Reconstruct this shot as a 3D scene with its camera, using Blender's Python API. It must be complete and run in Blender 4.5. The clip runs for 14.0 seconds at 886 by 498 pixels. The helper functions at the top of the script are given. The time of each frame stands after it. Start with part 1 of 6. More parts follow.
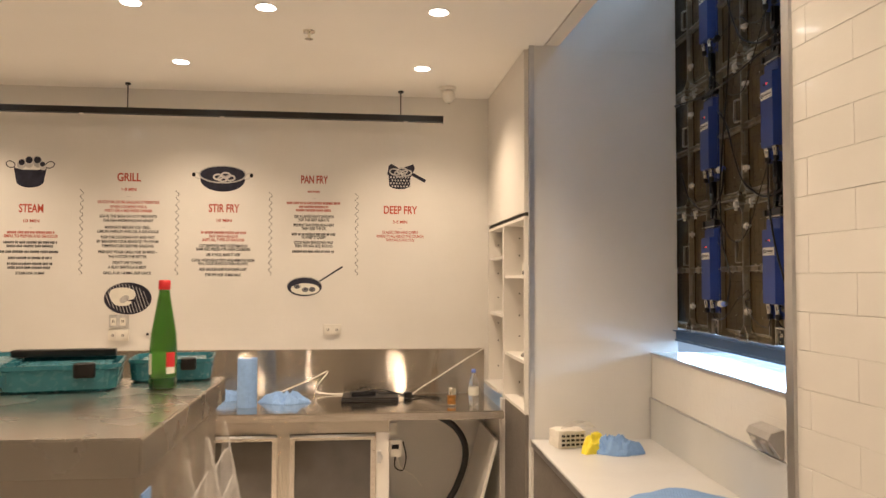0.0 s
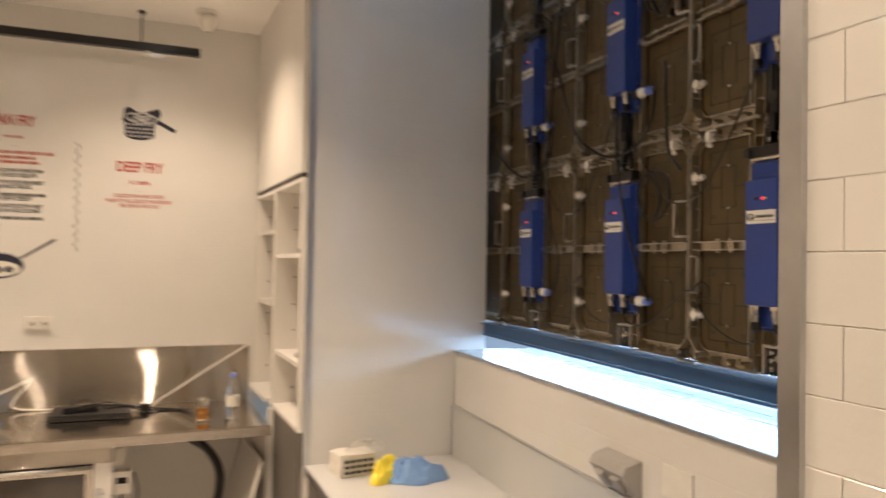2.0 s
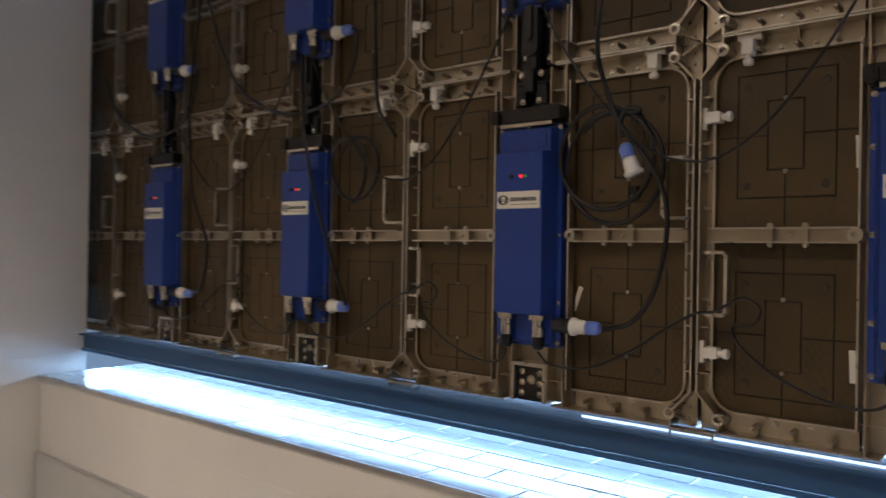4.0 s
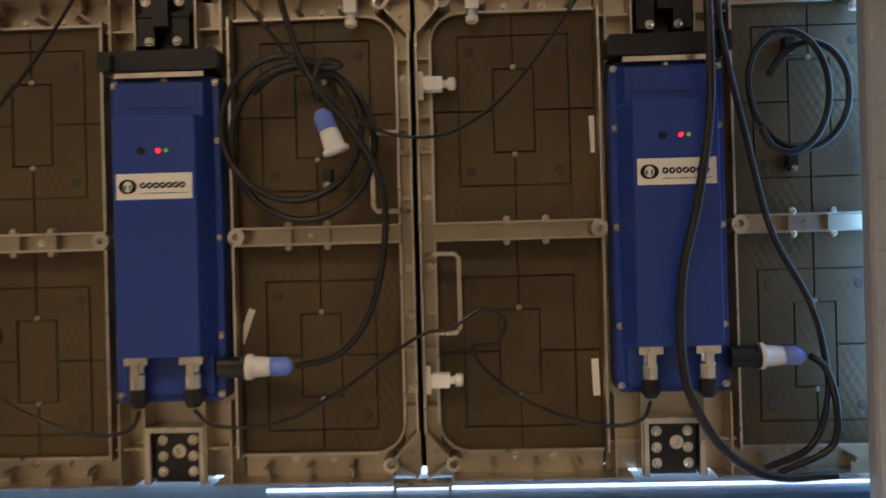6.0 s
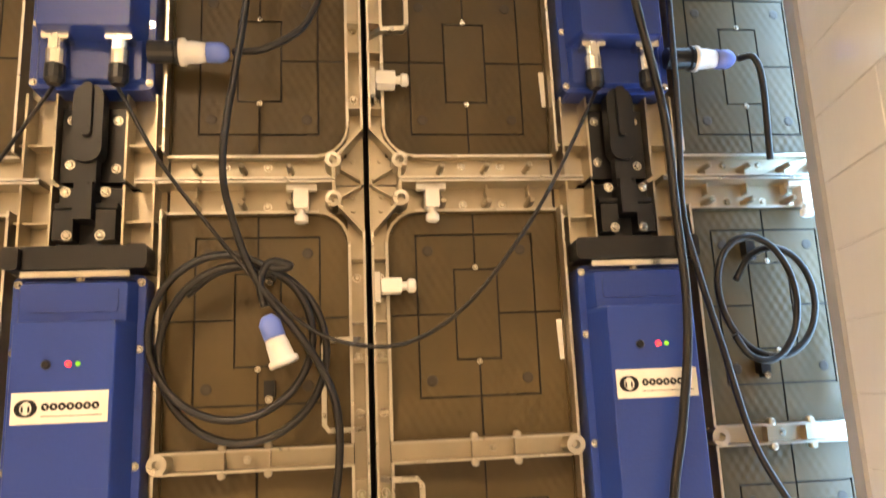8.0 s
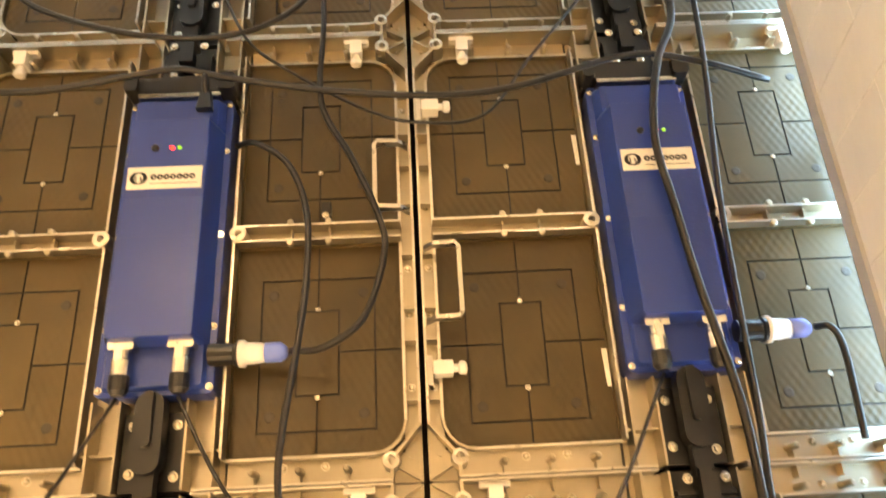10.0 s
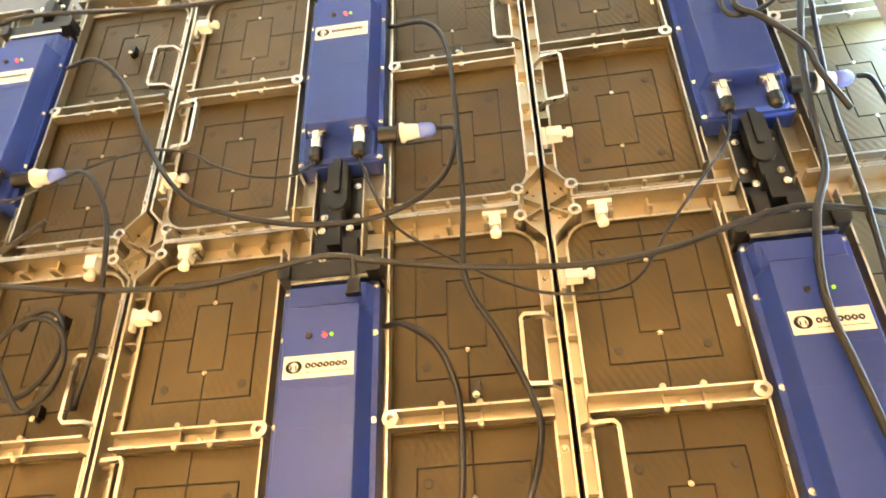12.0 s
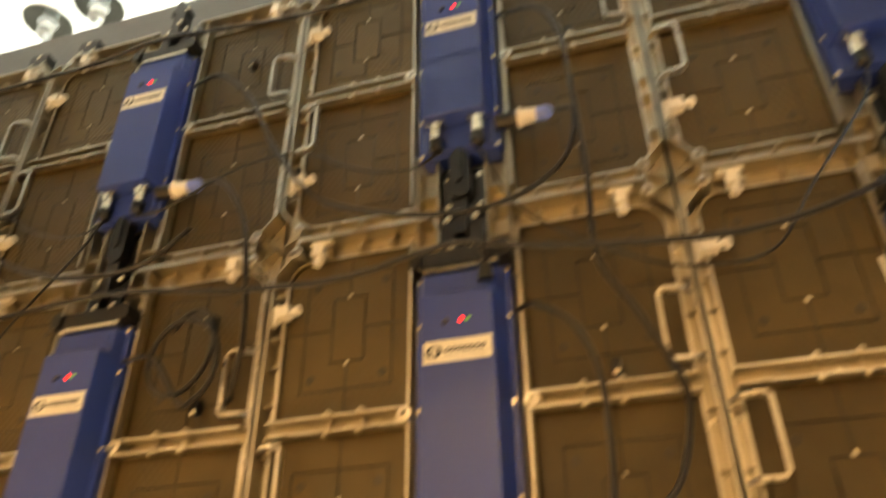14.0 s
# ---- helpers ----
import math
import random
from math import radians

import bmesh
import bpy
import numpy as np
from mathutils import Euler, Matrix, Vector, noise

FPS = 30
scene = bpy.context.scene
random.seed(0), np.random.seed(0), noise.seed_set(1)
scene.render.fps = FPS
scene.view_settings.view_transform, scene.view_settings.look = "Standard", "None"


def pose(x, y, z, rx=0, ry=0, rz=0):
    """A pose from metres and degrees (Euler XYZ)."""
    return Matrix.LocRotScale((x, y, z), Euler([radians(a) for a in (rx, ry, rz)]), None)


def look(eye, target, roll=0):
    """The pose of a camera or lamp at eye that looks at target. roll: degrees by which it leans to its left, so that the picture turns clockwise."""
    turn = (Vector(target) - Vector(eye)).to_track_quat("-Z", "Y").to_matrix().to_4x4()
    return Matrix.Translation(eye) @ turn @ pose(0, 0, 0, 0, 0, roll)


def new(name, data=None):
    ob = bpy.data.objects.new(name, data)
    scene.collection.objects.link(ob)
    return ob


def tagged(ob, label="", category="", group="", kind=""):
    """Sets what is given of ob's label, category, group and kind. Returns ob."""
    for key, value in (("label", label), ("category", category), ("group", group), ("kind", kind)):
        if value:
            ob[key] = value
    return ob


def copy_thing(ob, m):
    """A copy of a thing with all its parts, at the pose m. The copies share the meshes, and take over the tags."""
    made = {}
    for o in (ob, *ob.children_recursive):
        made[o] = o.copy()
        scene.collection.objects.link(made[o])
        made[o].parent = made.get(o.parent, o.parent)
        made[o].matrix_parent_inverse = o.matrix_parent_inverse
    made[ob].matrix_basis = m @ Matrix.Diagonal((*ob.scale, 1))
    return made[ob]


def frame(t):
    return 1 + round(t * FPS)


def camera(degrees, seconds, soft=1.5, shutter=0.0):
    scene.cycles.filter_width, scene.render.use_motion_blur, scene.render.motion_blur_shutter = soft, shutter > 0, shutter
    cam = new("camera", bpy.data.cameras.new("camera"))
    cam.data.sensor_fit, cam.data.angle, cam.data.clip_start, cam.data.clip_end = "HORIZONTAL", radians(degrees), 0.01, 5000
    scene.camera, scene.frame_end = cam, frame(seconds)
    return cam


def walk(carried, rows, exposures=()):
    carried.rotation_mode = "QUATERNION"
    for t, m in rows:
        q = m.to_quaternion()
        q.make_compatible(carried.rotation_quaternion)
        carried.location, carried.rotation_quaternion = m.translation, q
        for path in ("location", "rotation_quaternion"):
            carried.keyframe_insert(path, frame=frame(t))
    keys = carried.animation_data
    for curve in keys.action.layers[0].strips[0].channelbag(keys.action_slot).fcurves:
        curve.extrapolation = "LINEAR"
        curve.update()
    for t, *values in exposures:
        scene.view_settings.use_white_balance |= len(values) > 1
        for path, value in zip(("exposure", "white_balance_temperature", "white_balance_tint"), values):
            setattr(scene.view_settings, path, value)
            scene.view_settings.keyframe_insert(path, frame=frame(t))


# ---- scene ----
cam = camera(61.3, 14.0, shutter=0.5)
PATH = [
    (0, (0.219, 0.101, 1.71), (0.314, 2.097, 1.79), 0.2),
    (0.5, (0.314, 0.247, 1.722), (0.373, 2.244, 1.815), 1.2),
    (1, (0.322, 0.458, 1.702), (0.394, 2.456, 1.778), 1.1),
    (1.5, (0.282, 0.745, 1.713), (0.644, 2.711, 1.764), 0.9),
    (2, (0.373, 0.995, 1.706), (1.04, 2.88, 1.741), 0.9),
    (2.2, (0.412, 1.096, 1.704), (1.207, 2.932, 1.723), 1.4),
    (4.3, (0.553, 1.708, 1.733), (2.199, 2.844, 1.709), 0.3),
    (4.5, (0.589, 1.754, 1.735), (2.304, 2.781, 1.686), -0.0),
    (5, (0.656, 1.92, 1.716), (2.572, 2.491, 1.669), 0.0),
    (5.5, (0.7, 2.018, 1.733), (2.685, 2.249, 1.657), -0.7),
    (6, (0.767, 2.038, 1.735), (2.766, 2.098, 1.744), -1.5),
    (6.5, (0.838, 2.044, 1.748), (2.836, 1.999, 1.835), -2.4),
    (7, (0.864, 2.084, 1.776), (2.852, 1.944, 1.95), -2.6),
    (7.5, (0.857, 2.109, 1.796), (2.828, 1.921, 2.083), -2.6),
    (8, (0.855, 2.119, 1.813), (2.799, 1.878, 2.218), -2.5),
    (8.5, (0.859, 2.086, 1.853), (2.781, 1.909, 2.377), -2.4),
    (8.7, (0.857, 2.084, 1.868), (2.762, 1.9, 2.45), -2.6),
    (10.8, (0.818, 2.125, 2.031), (2.586, 2.19, 2.964), -2.4),
    (11, (0.816, 2.131, 2.039), (2.572, 2.248, 2.991), -2.2),
    (11.5, (0.817, 2.132, 2.05), (2.535, 2.3, 3.059), -2.0),
    (12, (0.809, 2.133, 2.062), (2.476, 2.359, 3.143), -1.8),
    (12.5, (0.804, 2.131, 2.07), (2.42, 2.429, 3.211), -1.2),
    (13, (0.796, 2.126, 2.075), (2.372, 2.491, 3.251), -0.7),
    (13.5, (0.801, 2.137, 2.069), (2.38, 2.449, 3.257), -2.3),
    (13.7, (0.793, 2.146, 2.058), (2.351, 2.476, 3.267), -1.9),
    (14, (0.801, 2.178, 2.040), (2.415, 2.657, 3.122), -0.6),
]
EXPOSURES = [(0, -1.05, 5600, 10), (2, -1.1, 5450, 10), (4.3, -1.88, 4900, 10), (5, -2.1, 4850, 10), (6, -1.4, 5400, 10), (6.5, -0.75, 6000, 10), (7.5, 0.03, 6600, 10), (8.5, 0.75, 6800, 10), (11, 1.15, 8400, 8), (11.5, 1.47, 8400, 8), (12.0, 1.67, 8300, 8), (12.5, 1.6, 8700, 8), (13.0, 1.1, 9200, 8), (13.5, 0.73, 9500, 8), (14, 0.33, 10300, 8)]
walk(cam, [(t, look(eye, target, roll)) for t, eye, target, roll in PATH], EXPOSURES)

# ---- world and large lights ----
world = bpy.data.worlds.new("world")
scene.world = world
world.use_nodes = True
bg = world.node_tree.nodes["Background"]
bg.inputs[0].default_value, bg.inputs[1].default_value = (0.72, 0.86, 1.0, 1), 1.0
WARM = (1.0, 0.70, 0.42)


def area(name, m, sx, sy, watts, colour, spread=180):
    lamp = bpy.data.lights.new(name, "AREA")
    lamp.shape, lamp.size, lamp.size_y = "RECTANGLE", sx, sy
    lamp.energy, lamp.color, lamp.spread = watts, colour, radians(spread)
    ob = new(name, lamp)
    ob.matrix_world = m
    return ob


# kitchen axes: origin at the column's front corner, y towards the mural wall
K = pose(0.89, 4.157, 0, 0, 0, 3.6)
CEIL = 3.0
# lamps at y -1.45 and beyond are unseen, added to carry the grid on
DOWNLIGHTS = [(-0.556, -0.459), (-1.379, -0.429), (-2.0, -0.42), (-0.555, 0.517), (-1.994, 0.547), (-3.43, 0.56),
              (-0.55, -1.45), (-1.40, -1.45), (-2.9, -0.42), (-0.55, -2.45), (-1.40, -2.45), (-0.55, -3.5), (-1.7, -3.7),
              # these four are added out of view to brighten the counter's steel front
              (-2.9, -2.45), (-2.9, -3.7), (-1.7, -4.9), (-2.9, -4.9)]
for dx, dy in DOWNLIGHTS:
    lamp = bpy.data.lights.new("downlight_lamp", "SPOT")
    lamp.energy, lamp.color, lamp.shadow_soft_size = (168 if dy > 0 else 140 if (dx, dy) == (-0.556, -0.459) else 205 if dy > -1.0 else 165 if (dx, dy) == (-0.55, -1.45) else 120), WARM, 0.04
    lamp.spot_size, lamp.spot_blend = radians(128 if dy > 0 else 104 if dy > -1.0 else 138 if (dx, dy) == (-0.55, -1.45) else 116), 1.0
    new("downlight_lamp", lamp).matrix_world = K @ pose(dx, dy, CEIL - 0.03)
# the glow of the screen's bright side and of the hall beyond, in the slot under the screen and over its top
area("slot_glow", look((1.99, 3.4, 1.425), (1.80, 3.4, 1.30)), 4.4, 0.10, 46, (0.60, 0.82, 1.0))
area("hall_glow", look((2.9, 2.85, 2.9), (1.5, 2.85, 4.0)), 2.6, 0.8, 85, (0.62, 0.81, 1.0))
# unseen fill lamp added at the jamb edge to cool the right-hand modules
area("side_fill", look((1.685, 1.475, 2.45), (1.79, 1.75, 2.45)), 0.04, 1.9, 5.5, (0.36, 0.63, 1.0))

# ---- materials ----
def material(name, colour, rough=0.5, metal=0.0, vary=0.12, scale=8.0, bump=0.0, bump_scale=60.0, stretch=(1, 1, 1),
             transmission=0.0, coat=0.0, emit=0.0, rough_vary=0.1, alpha=1.0, space="Object"):
    m = bpy.data.materials.new(name)
    m.use_nodes = True
    nt = m.node_tree
    b = nt.nodes["Principled BSDF"]
    b.inputs["Metallic"].default_value = metal
    b.inputs["Transmission Weight"].default_value = transmission
    b.inputs["Coat Weight"].default_value = coat
    b.inputs["Alpha"].default_value = alpha
    tex = nt.nodes.new("ShaderNodeTexCoord")
    mp = nt.nodes.new("ShaderNodeMapping")
    mp.inputs["Scale"].default_value = stretch
    nt.links.new(tex.outputs[space], mp.inputs[0])
    big = nt.nodes.new("ShaderNodeTexNoise")
    big.inputs["Scale"].default_value, big.inputs["Detail"].default_value = scale, 6
    fine = nt.nodes.new("ShaderNodeTexNoise")
    fine.inputs["Scale"].default_value, fine.inputs["Detail"].default_value = bump_scale, 4
    nt.links.new(mp.outputs[0], big.inputs["Vector"])
    nt.links.new(mp.outputs[0], fine.inputs["Vector"])
    info = nt.nodes.new("ShaderNodeObjectInfo")
    add = nt.nodes.new("ShaderNodeMath")
    add.operation = "ADD"
    nt.links.new(big.outputs["Fac"], add.inputs[0])
    sc = nt.nodes.new("ShaderNodeMath")
    sc.operation = "MULTIPLY_ADD"
    sc.inputs[1].default_value, sc.inputs[2].default_value = 0.3, -0.15
    nt.links.new(info.outputs["Random"], sc.inputs[0])
    nt.links.new(sc.outputs[0], add.inputs[1])
    ramp = nt.nodes.new("ShaderNodeMapRange")
    ramp.inputs["From Min"].default_value, ramp.inputs["From Max"].default_value = 0.25, 0.75
    ramp.inputs["To Min"].default_value, ramp.inputs["To Max"].default_value = 1 - vary, 1 + vary
    nt.links.new(add.outputs[0], ramp.inputs[0])
    mul = nt.nodes.new("ShaderNodeVectorMath")
    mul.operation = "SCALE"
    mul.inputs[0].default_value = colour[:3]
    nt.links.new(ramp.outputs[0], mul.inputs["Scale"])
    nt.links.new(mul.outputs[0], b.inputs["Base Color"])
    rr = nt.nodes.new("ShaderNodeMapRange")
    rr.inputs["To Min"].default_value, rr.inputs["To Max"].default_value = max(0.02, rough - rough_vary), min(1, rough + rough_vary)
    nt.links.new(fine.outputs["Fac"], rr.inputs[0])
    nt.links.new(rr.outputs[0], b.inputs["Roughness"])
    if bump:
        bp = nt.nodes.new("ShaderNodeBump")
        bp.inputs["Strength"].default_value, bp.inputs["Distance"].default_value = min(1, bump), 0.002
        nt.links.new(fine.outputs["Fac"], bp.inputs["Height"])
        nt.links.new(bp.outputs[0], b.inputs["Normal"])
    if emit:
        b.inputs["Emission Color"].default_value = (*colour[:3], 1)
        b.inputs["Emission Strength"].default_value = emit
    return m


TILE = material("white_glazed_tile", (0.80, 0.78, 0.74), 0.12, vary=0.035, scale=5, bump=0.4, bump_scale=30, coat=0.3, rough_vary=0.06)
GROUT = material("tile_grout", (0.78, 0.75, 0.70), 0.8, vary=0.1, bump=0.3)
PLASTER = material("painted_plaster", (0.80, 0.77, 0.72), 0.7, vary=0.03, scale=2, bump=0.1, bump_scale=90)
CEILING = material("ceiling_paint", (0.92, 0.90, 0.86), 0.85, vary=0.02, scale=1.5, bump=0.05)
FLOORMAT = material("grey_floor_tile", (0.54, 0.51, 0.47), 0.45, vary=0.15, scale=3, bump=0.2)
STEEL = material("brushed_stainless_steel", (0.68, 0.63, 0.57), 0.22, 1.0, vary=0.05, scale=2, bump=0.45, bump_scale=14, stretch=(1, 1, 30), rough_vary=0.05)
STEEL_BENCH = material("polished_steel_worktop", (0.72, 0.67, 0.60), 0.15, 1.0, vary=0.05, scale=2, bump=0.03, bump_scale=5, rough_vary=0.05)
STEEL_TOP = material("scuffed_steel_top", (0.70, 0.66, 0.60), 0.26, 1.0, vary=0.07, scale=2.5, bump=0.05, bump_scale=6, rough_vary=0.10)
ALU = material("anodised_aluminium_trim", (0.62, 0.62, 0.63), 0.32, 1.0, vary=0.06, scale=20)
CAST = material("cast_aluminium_frame", (0.47, 0.42, 0.325), 0.36, 0.92, vary=0.18, scale=14, bump=0.05, bump_scale=120)
CASTFACE = material("bright_aluminium", (0.61, 0.58, 0.515), 0.30, 1.0, vary=0.15, scale=20, bump=0.05)
GALV = material("zinc_plated_screw", (0.74, 0.70, 0.60), 0.20, 1.0, vary=0.15, scale=60)
MODULE = material("dark_moulded_plastic_module", (0.077, 0.054, 0.021), 0.44, vary=0.30, scale=7, rough_vary=0.10)
MODULE.node_tree.nodes["Principled BSDF"].inputs["Specular IOR Level"].default_value = 0.35


def hatched(m, pitch, depth):
    """Fine diagonal moulding marks and broad warping pressed into a plastic plate."""
    nt = m.node_tree
    tex, mp = nt.nodes.new("ShaderNodeTexCoord"), nt.nodes.new("ShaderNodeMapping")
    mp.inputs["Rotation"].default_value = (0, 0, radians(4))
    mp.inputs["Scale"].default_value = (1.0, 0.62, 1.0)
    nt.links.new(tex.outputs["Object"], mp.inputs[0])
    sep = nt.nodes.new("ShaderNodeSeparateXYZ")
    nt.links.new(mp.outputs[0], sep.inputs[0])
    waves = []
    for axis, k in (("X", 1.0), ("Y", 1.0)):
        a, b = nt.nodes.new("ShaderNodeMath"), nt.nodes.new("ShaderNodeMath")
        a.operation, b.operation = "MULTIPLY", "SINE"
        a.inputs[1].default_value = 2 * math.pi * k / pitch
        nt.links.new(sep.outputs[axis], a.inputs[0])
        nt.links.new(a.outputs[0], b.inputs[0])
        waves.append(b)
    mul = nt.nodes.new("ShaderNodeMath")
    mul.operation = "MULTIPLY"
    nt.links.new(waves[0].outputs[0], mul.inputs[0])
    nt.links.new(waves[1].outputs[0], mul.inputs[1])
    patch, warp = nt.nodes.new("ShaderNodeTexNoise"), nt.nodes.new("ShaderNodeTexNoise")
    patch.inputs["Scale"].default_value, patch.inputs["Detail"].default_value = 9, 2
    warp.inputs["Scale"].default_value, warp.inputs["Detail"].default_value = 6, 1
    nt.links.new(tex.outputs["Object"], patch.inputs["Vector"])
    nt.links.new(tex.outputs["Object"], warp.inputs["Vector"])
    fade = nt.nodes.new("ShaderNodeMapRange")
    fade.inputs["From Min"].default_value, fade.inputs["From Max"].default_value = 0.42, 0.62
    nt.links.new(patch.outputs["Fac"], fade.inputs[0])
    b1, b2 = nt.nodes.new("ShaderNodeBump"), nt.nodes.new("ShaderNodeBump")
    nt.links.new(fade.outputs[0], b1.inputs["Strength"])
    b1.inputs["Distance"].default_value = depth
    b2.inputs["Strength"].default_value, b2.inputs["Distance"].default_value = 0.6, 0.004
    nt.links.new(mul.outputs[0], b1.inputs["Height"])
    nt.links.new(warp.outputs["Fac"], b2.inputs["Height"])
    nt.links.new(b1.outputs[0], b2.inputs["Normal"])
    nt.links.new(b2.outputs[0], nt.nodes["Principled BSDF"].inputs["Normal"])


hatched(MODULE, 0.0125, 0.00035)
DIMPLE = material("dark_moulded_dimple", (0.045, 0.033, 0.021), 0.6)
SHADEBLACK = material("recess_shade_black", (0.020, 0.015, 0.011), 0.7)
BLUE = material("blue_anodised_housing", (0.018, 0.046, 0.25), 0.34, 0.0, vary=0.10, scale=9, bump=0.12, bump_scale=220, rough_vary=0.06)
BLACKPL = material("black_plastic", (0.008, 0.0075, 0.0075), 0.32, vary=0.2, scale=20, bump=0.1)
CABLE = material("black_rubber_cable", (0.009, 0.0085, 0.008), 0.34, vary=0.25, scale=25, bump=0.1, bump_scale=200)
WHITEPL = material("white_plastic", (0.80, 0.77, 0.70), 0.4, vary=0.05, scale=20, bump=0.05)
PLUGBLUE = material("pale_blue_plastic", (0.17, 0.25, 0.72), 0.4, vary=0.08)
LABELW = material("printed_white_sticker", (0.78, 0.76, 0.68), 0.5, vary=0.05, scale=30)
INK = material("black_ink", (0.02, 0.02, 0.022), 0.5, vary=0.2, scale=30)
REDINK = material("red_ink", (0.46, 0.085, 0.055), 0.5, vary=0.1, scale=30)
INKBLUE = material("blue_black_ink", (0.035, 0.036, 0.055), 0.5, vary=0.3, scale=20)
INKGREY = material("grey_ink", (0.50, 0.49, 0.48), 0.5, vary=0.25, scale=40)
for _ink in (INK, REDINK, INKBLUE):
    _ink.node_tree.nodes["Principled BSDF"].inputs["Specular IOR Level"].default_value = 0.1
REDLED = material("red_indicator", (1.0, 0.012, 0.01), 0.3, emit=8)
GREENLED = material("green_indicator", (0.20, 0.62, 0.04), 0.3, emit=0.35)
BEAM = material("painted_steel_beam", (0.045, 0.115, 0.26), 0.40, 0.1, vary=0.1, scale=6, bump=0.1)
LAMPGLASS = material("lit_downlight", (1.0, 0.86, 0.68), 0.3, emit=30)
LEAK = material("glowing_leak_strip", (0.78, 0.90, 1.0), 0.4, emit=6)
SCREEN = material("lit_screen_face", (0.75, 0.88, 1.0), 0.4, emit=8)
MELAMINE = material("white_melamine_board", (0.80, 0.77, 0.72), 0.45, vary=0.03, scale=4, bump=0.05)
SHADESTRIP = material("dark_shade_strip", (0.05, 0.045, 0.04), 0.8)
SILLTILE = material("grey_glazed_sill_tile", (0.33, 0.35, 0.38), 0.16, vary=0.12, scale=9, bump=0.3, bump_scale=30, coat=0.3, rough_vary=0.05)
BENCHTOP = material("white_laminate_benchtop", (0.62, 0.61, 0.59), 0.33, vary=0.06, scale=3, bump=0.06)
BOARD = material("grey_white_splash_board", (0.60, 0.60, 0.58), 0.45, vary=0.04, scale=2)
TEAL = material("teal_plastic_tray", (0.035, 0.150, 0.190), 0.26, vary=0.1, scale=6, bump=0.05)
BOTTLEDARK = material("dark_green_glass", (0.015, 0.06, 0.012), 0.08, vary=0.1, coat=0.5)
BOTTLEGREEN = material("green_glass", (0.13, 0.38, 0.05), 0.08, transmission=0.75, vary=0.05, rough_vary=0.03)
CLEAR = material("clear_plastic", (0.92, 0.93, 0.93), 0.12, transmission=0.92, vary=0.03, rough_vary=0.06)
WRAP = material("crumpled_clear_film", (0.80, 0.77, 0.72), 0.10, vary=0.06, bump=1.0, bump_scale=24, alpha=0.13)
CLEAREDGE = material("clear_plastic_edge", (0.86, 0.83, 0.78), 0.12, vary=0.1, scale=30, alpha=0.26)
REDCAP = material("red_cap", (0.62, 0.03, 0.03), 0.4)
CLOTH = material("blue_cleaning_cloth", (0.22, 0.36, 0.64), 0.9, vary=0.08, scale=40)
hatched(CLOTH, 0.013, 0.0012)
GREYPL = material("grey_plastic", (0.40, 0.38, 0.35), 0.4, vary=0.08, scale=20)
YELLOW = material("yellow_packet_film", (0.85, 0.70, 0.03), 0.3, vary=0.1, scale=20)
PAPER = material("white_paper_box", (0.74, 0.70, 0.62), 0.7, vary=0.08, scale=20)
GREYPANEL = material("grey_end_panel", (0.20, 0.18, 0.16), 0.4, 0.3, vary=0.12, scale=5)
DARKGLASS = material("dark_door_glass", (0.050, 0.042, 0.034), 0.10, vary=0.4, scale=3, coat=1.0)
DARKPOD = material("dark_laptop_plastic", (0.03, 0.027, 0.026), 0.45, vary=0.15)
ORANGE = material("printed_can", (0.62, 0.30, 0.08), 0.3, 0.6, vary=0.5, scale=45)


def tiled_wall(name, across):
    """Glazed tiles on a wall far from the eye: faint joints, each glaze a little wavy. across: the wall's own horizontal axis."""
    m = material(name, (0.80, 0.78, 0.74), 0.12, vary=0.03, scale=3, coat=0.3, rough_vary=0.04)
    nt = m.node_tree
    b = nt.nodes["Principled BSDF"]
    tex = nt.nodes.new("ShaderNodeTexCoord")
    sep, com = nt.nodes.new("ShaderNodeSeparateXYZ"), nt.nodes.new("ShaderNodeCombineXYZ")
    nt.links.new(tex.outputs["Object"], sep.inputs[0])
    nt.links.new(sep.outputs[across], com.inputs[0])
    nt.links.new(sep.outputs["Z"], com.inputs[1])
    br = nt.nodes.new("ShaderNodeTexBrick")
    br.inputs["Scale"].default_value = 1.0
    br.inputs["Brick Width"].default_value, br.inputs["Row Height"].default_value = 0.30, 0.0805
    br.inputs["Mortar Size"].default_value, br.inputs["Mortar Smooth"].default_value = 0.0016, 0.3
    br.inputs["Color1"].default_value, br.inputs["Color2"].default_value, br.inputs["Mortar"].default_value = (1, 1, 1, 1), (0.8, 0.8, 0.8, 1), (0, 0, 0, 1)
    nt.links.new(com.outputs[0], br.inputs["Vector"])
    wav = nt.nodes.new("ShaderNodeTexNoise")
    wav.inputs["Scale"].default_value, wav.inputs["Detail"].default_value = 34, 2
    nt.links.new(tex.outputs["Object"], wav.inputs["Vector"])
    b1, b2 = nt.nodes.new("ShaderNodeBump"), nt.nodes.new("ShaderNodeBump")
    b1.inputs["Strength"].default_value, b1.inputs["Distance"].default_value = 0.5, 0.001
    b2.inputs["Strength"].default_value, b2.inputs["Distance"].default_value = 0.7, 0.0013
    nt.links.new(br.outputs["Color"], b1.inputs["Height"])
    nt.links.new(wav.outputs["Fac"], b2.inputs["Height"])
    nt.links.new(b1.outputs[0], b2.inputs["Normal"])
    nt.links.new(b2.outputs[0], b.inputs["Normal"])
    return m


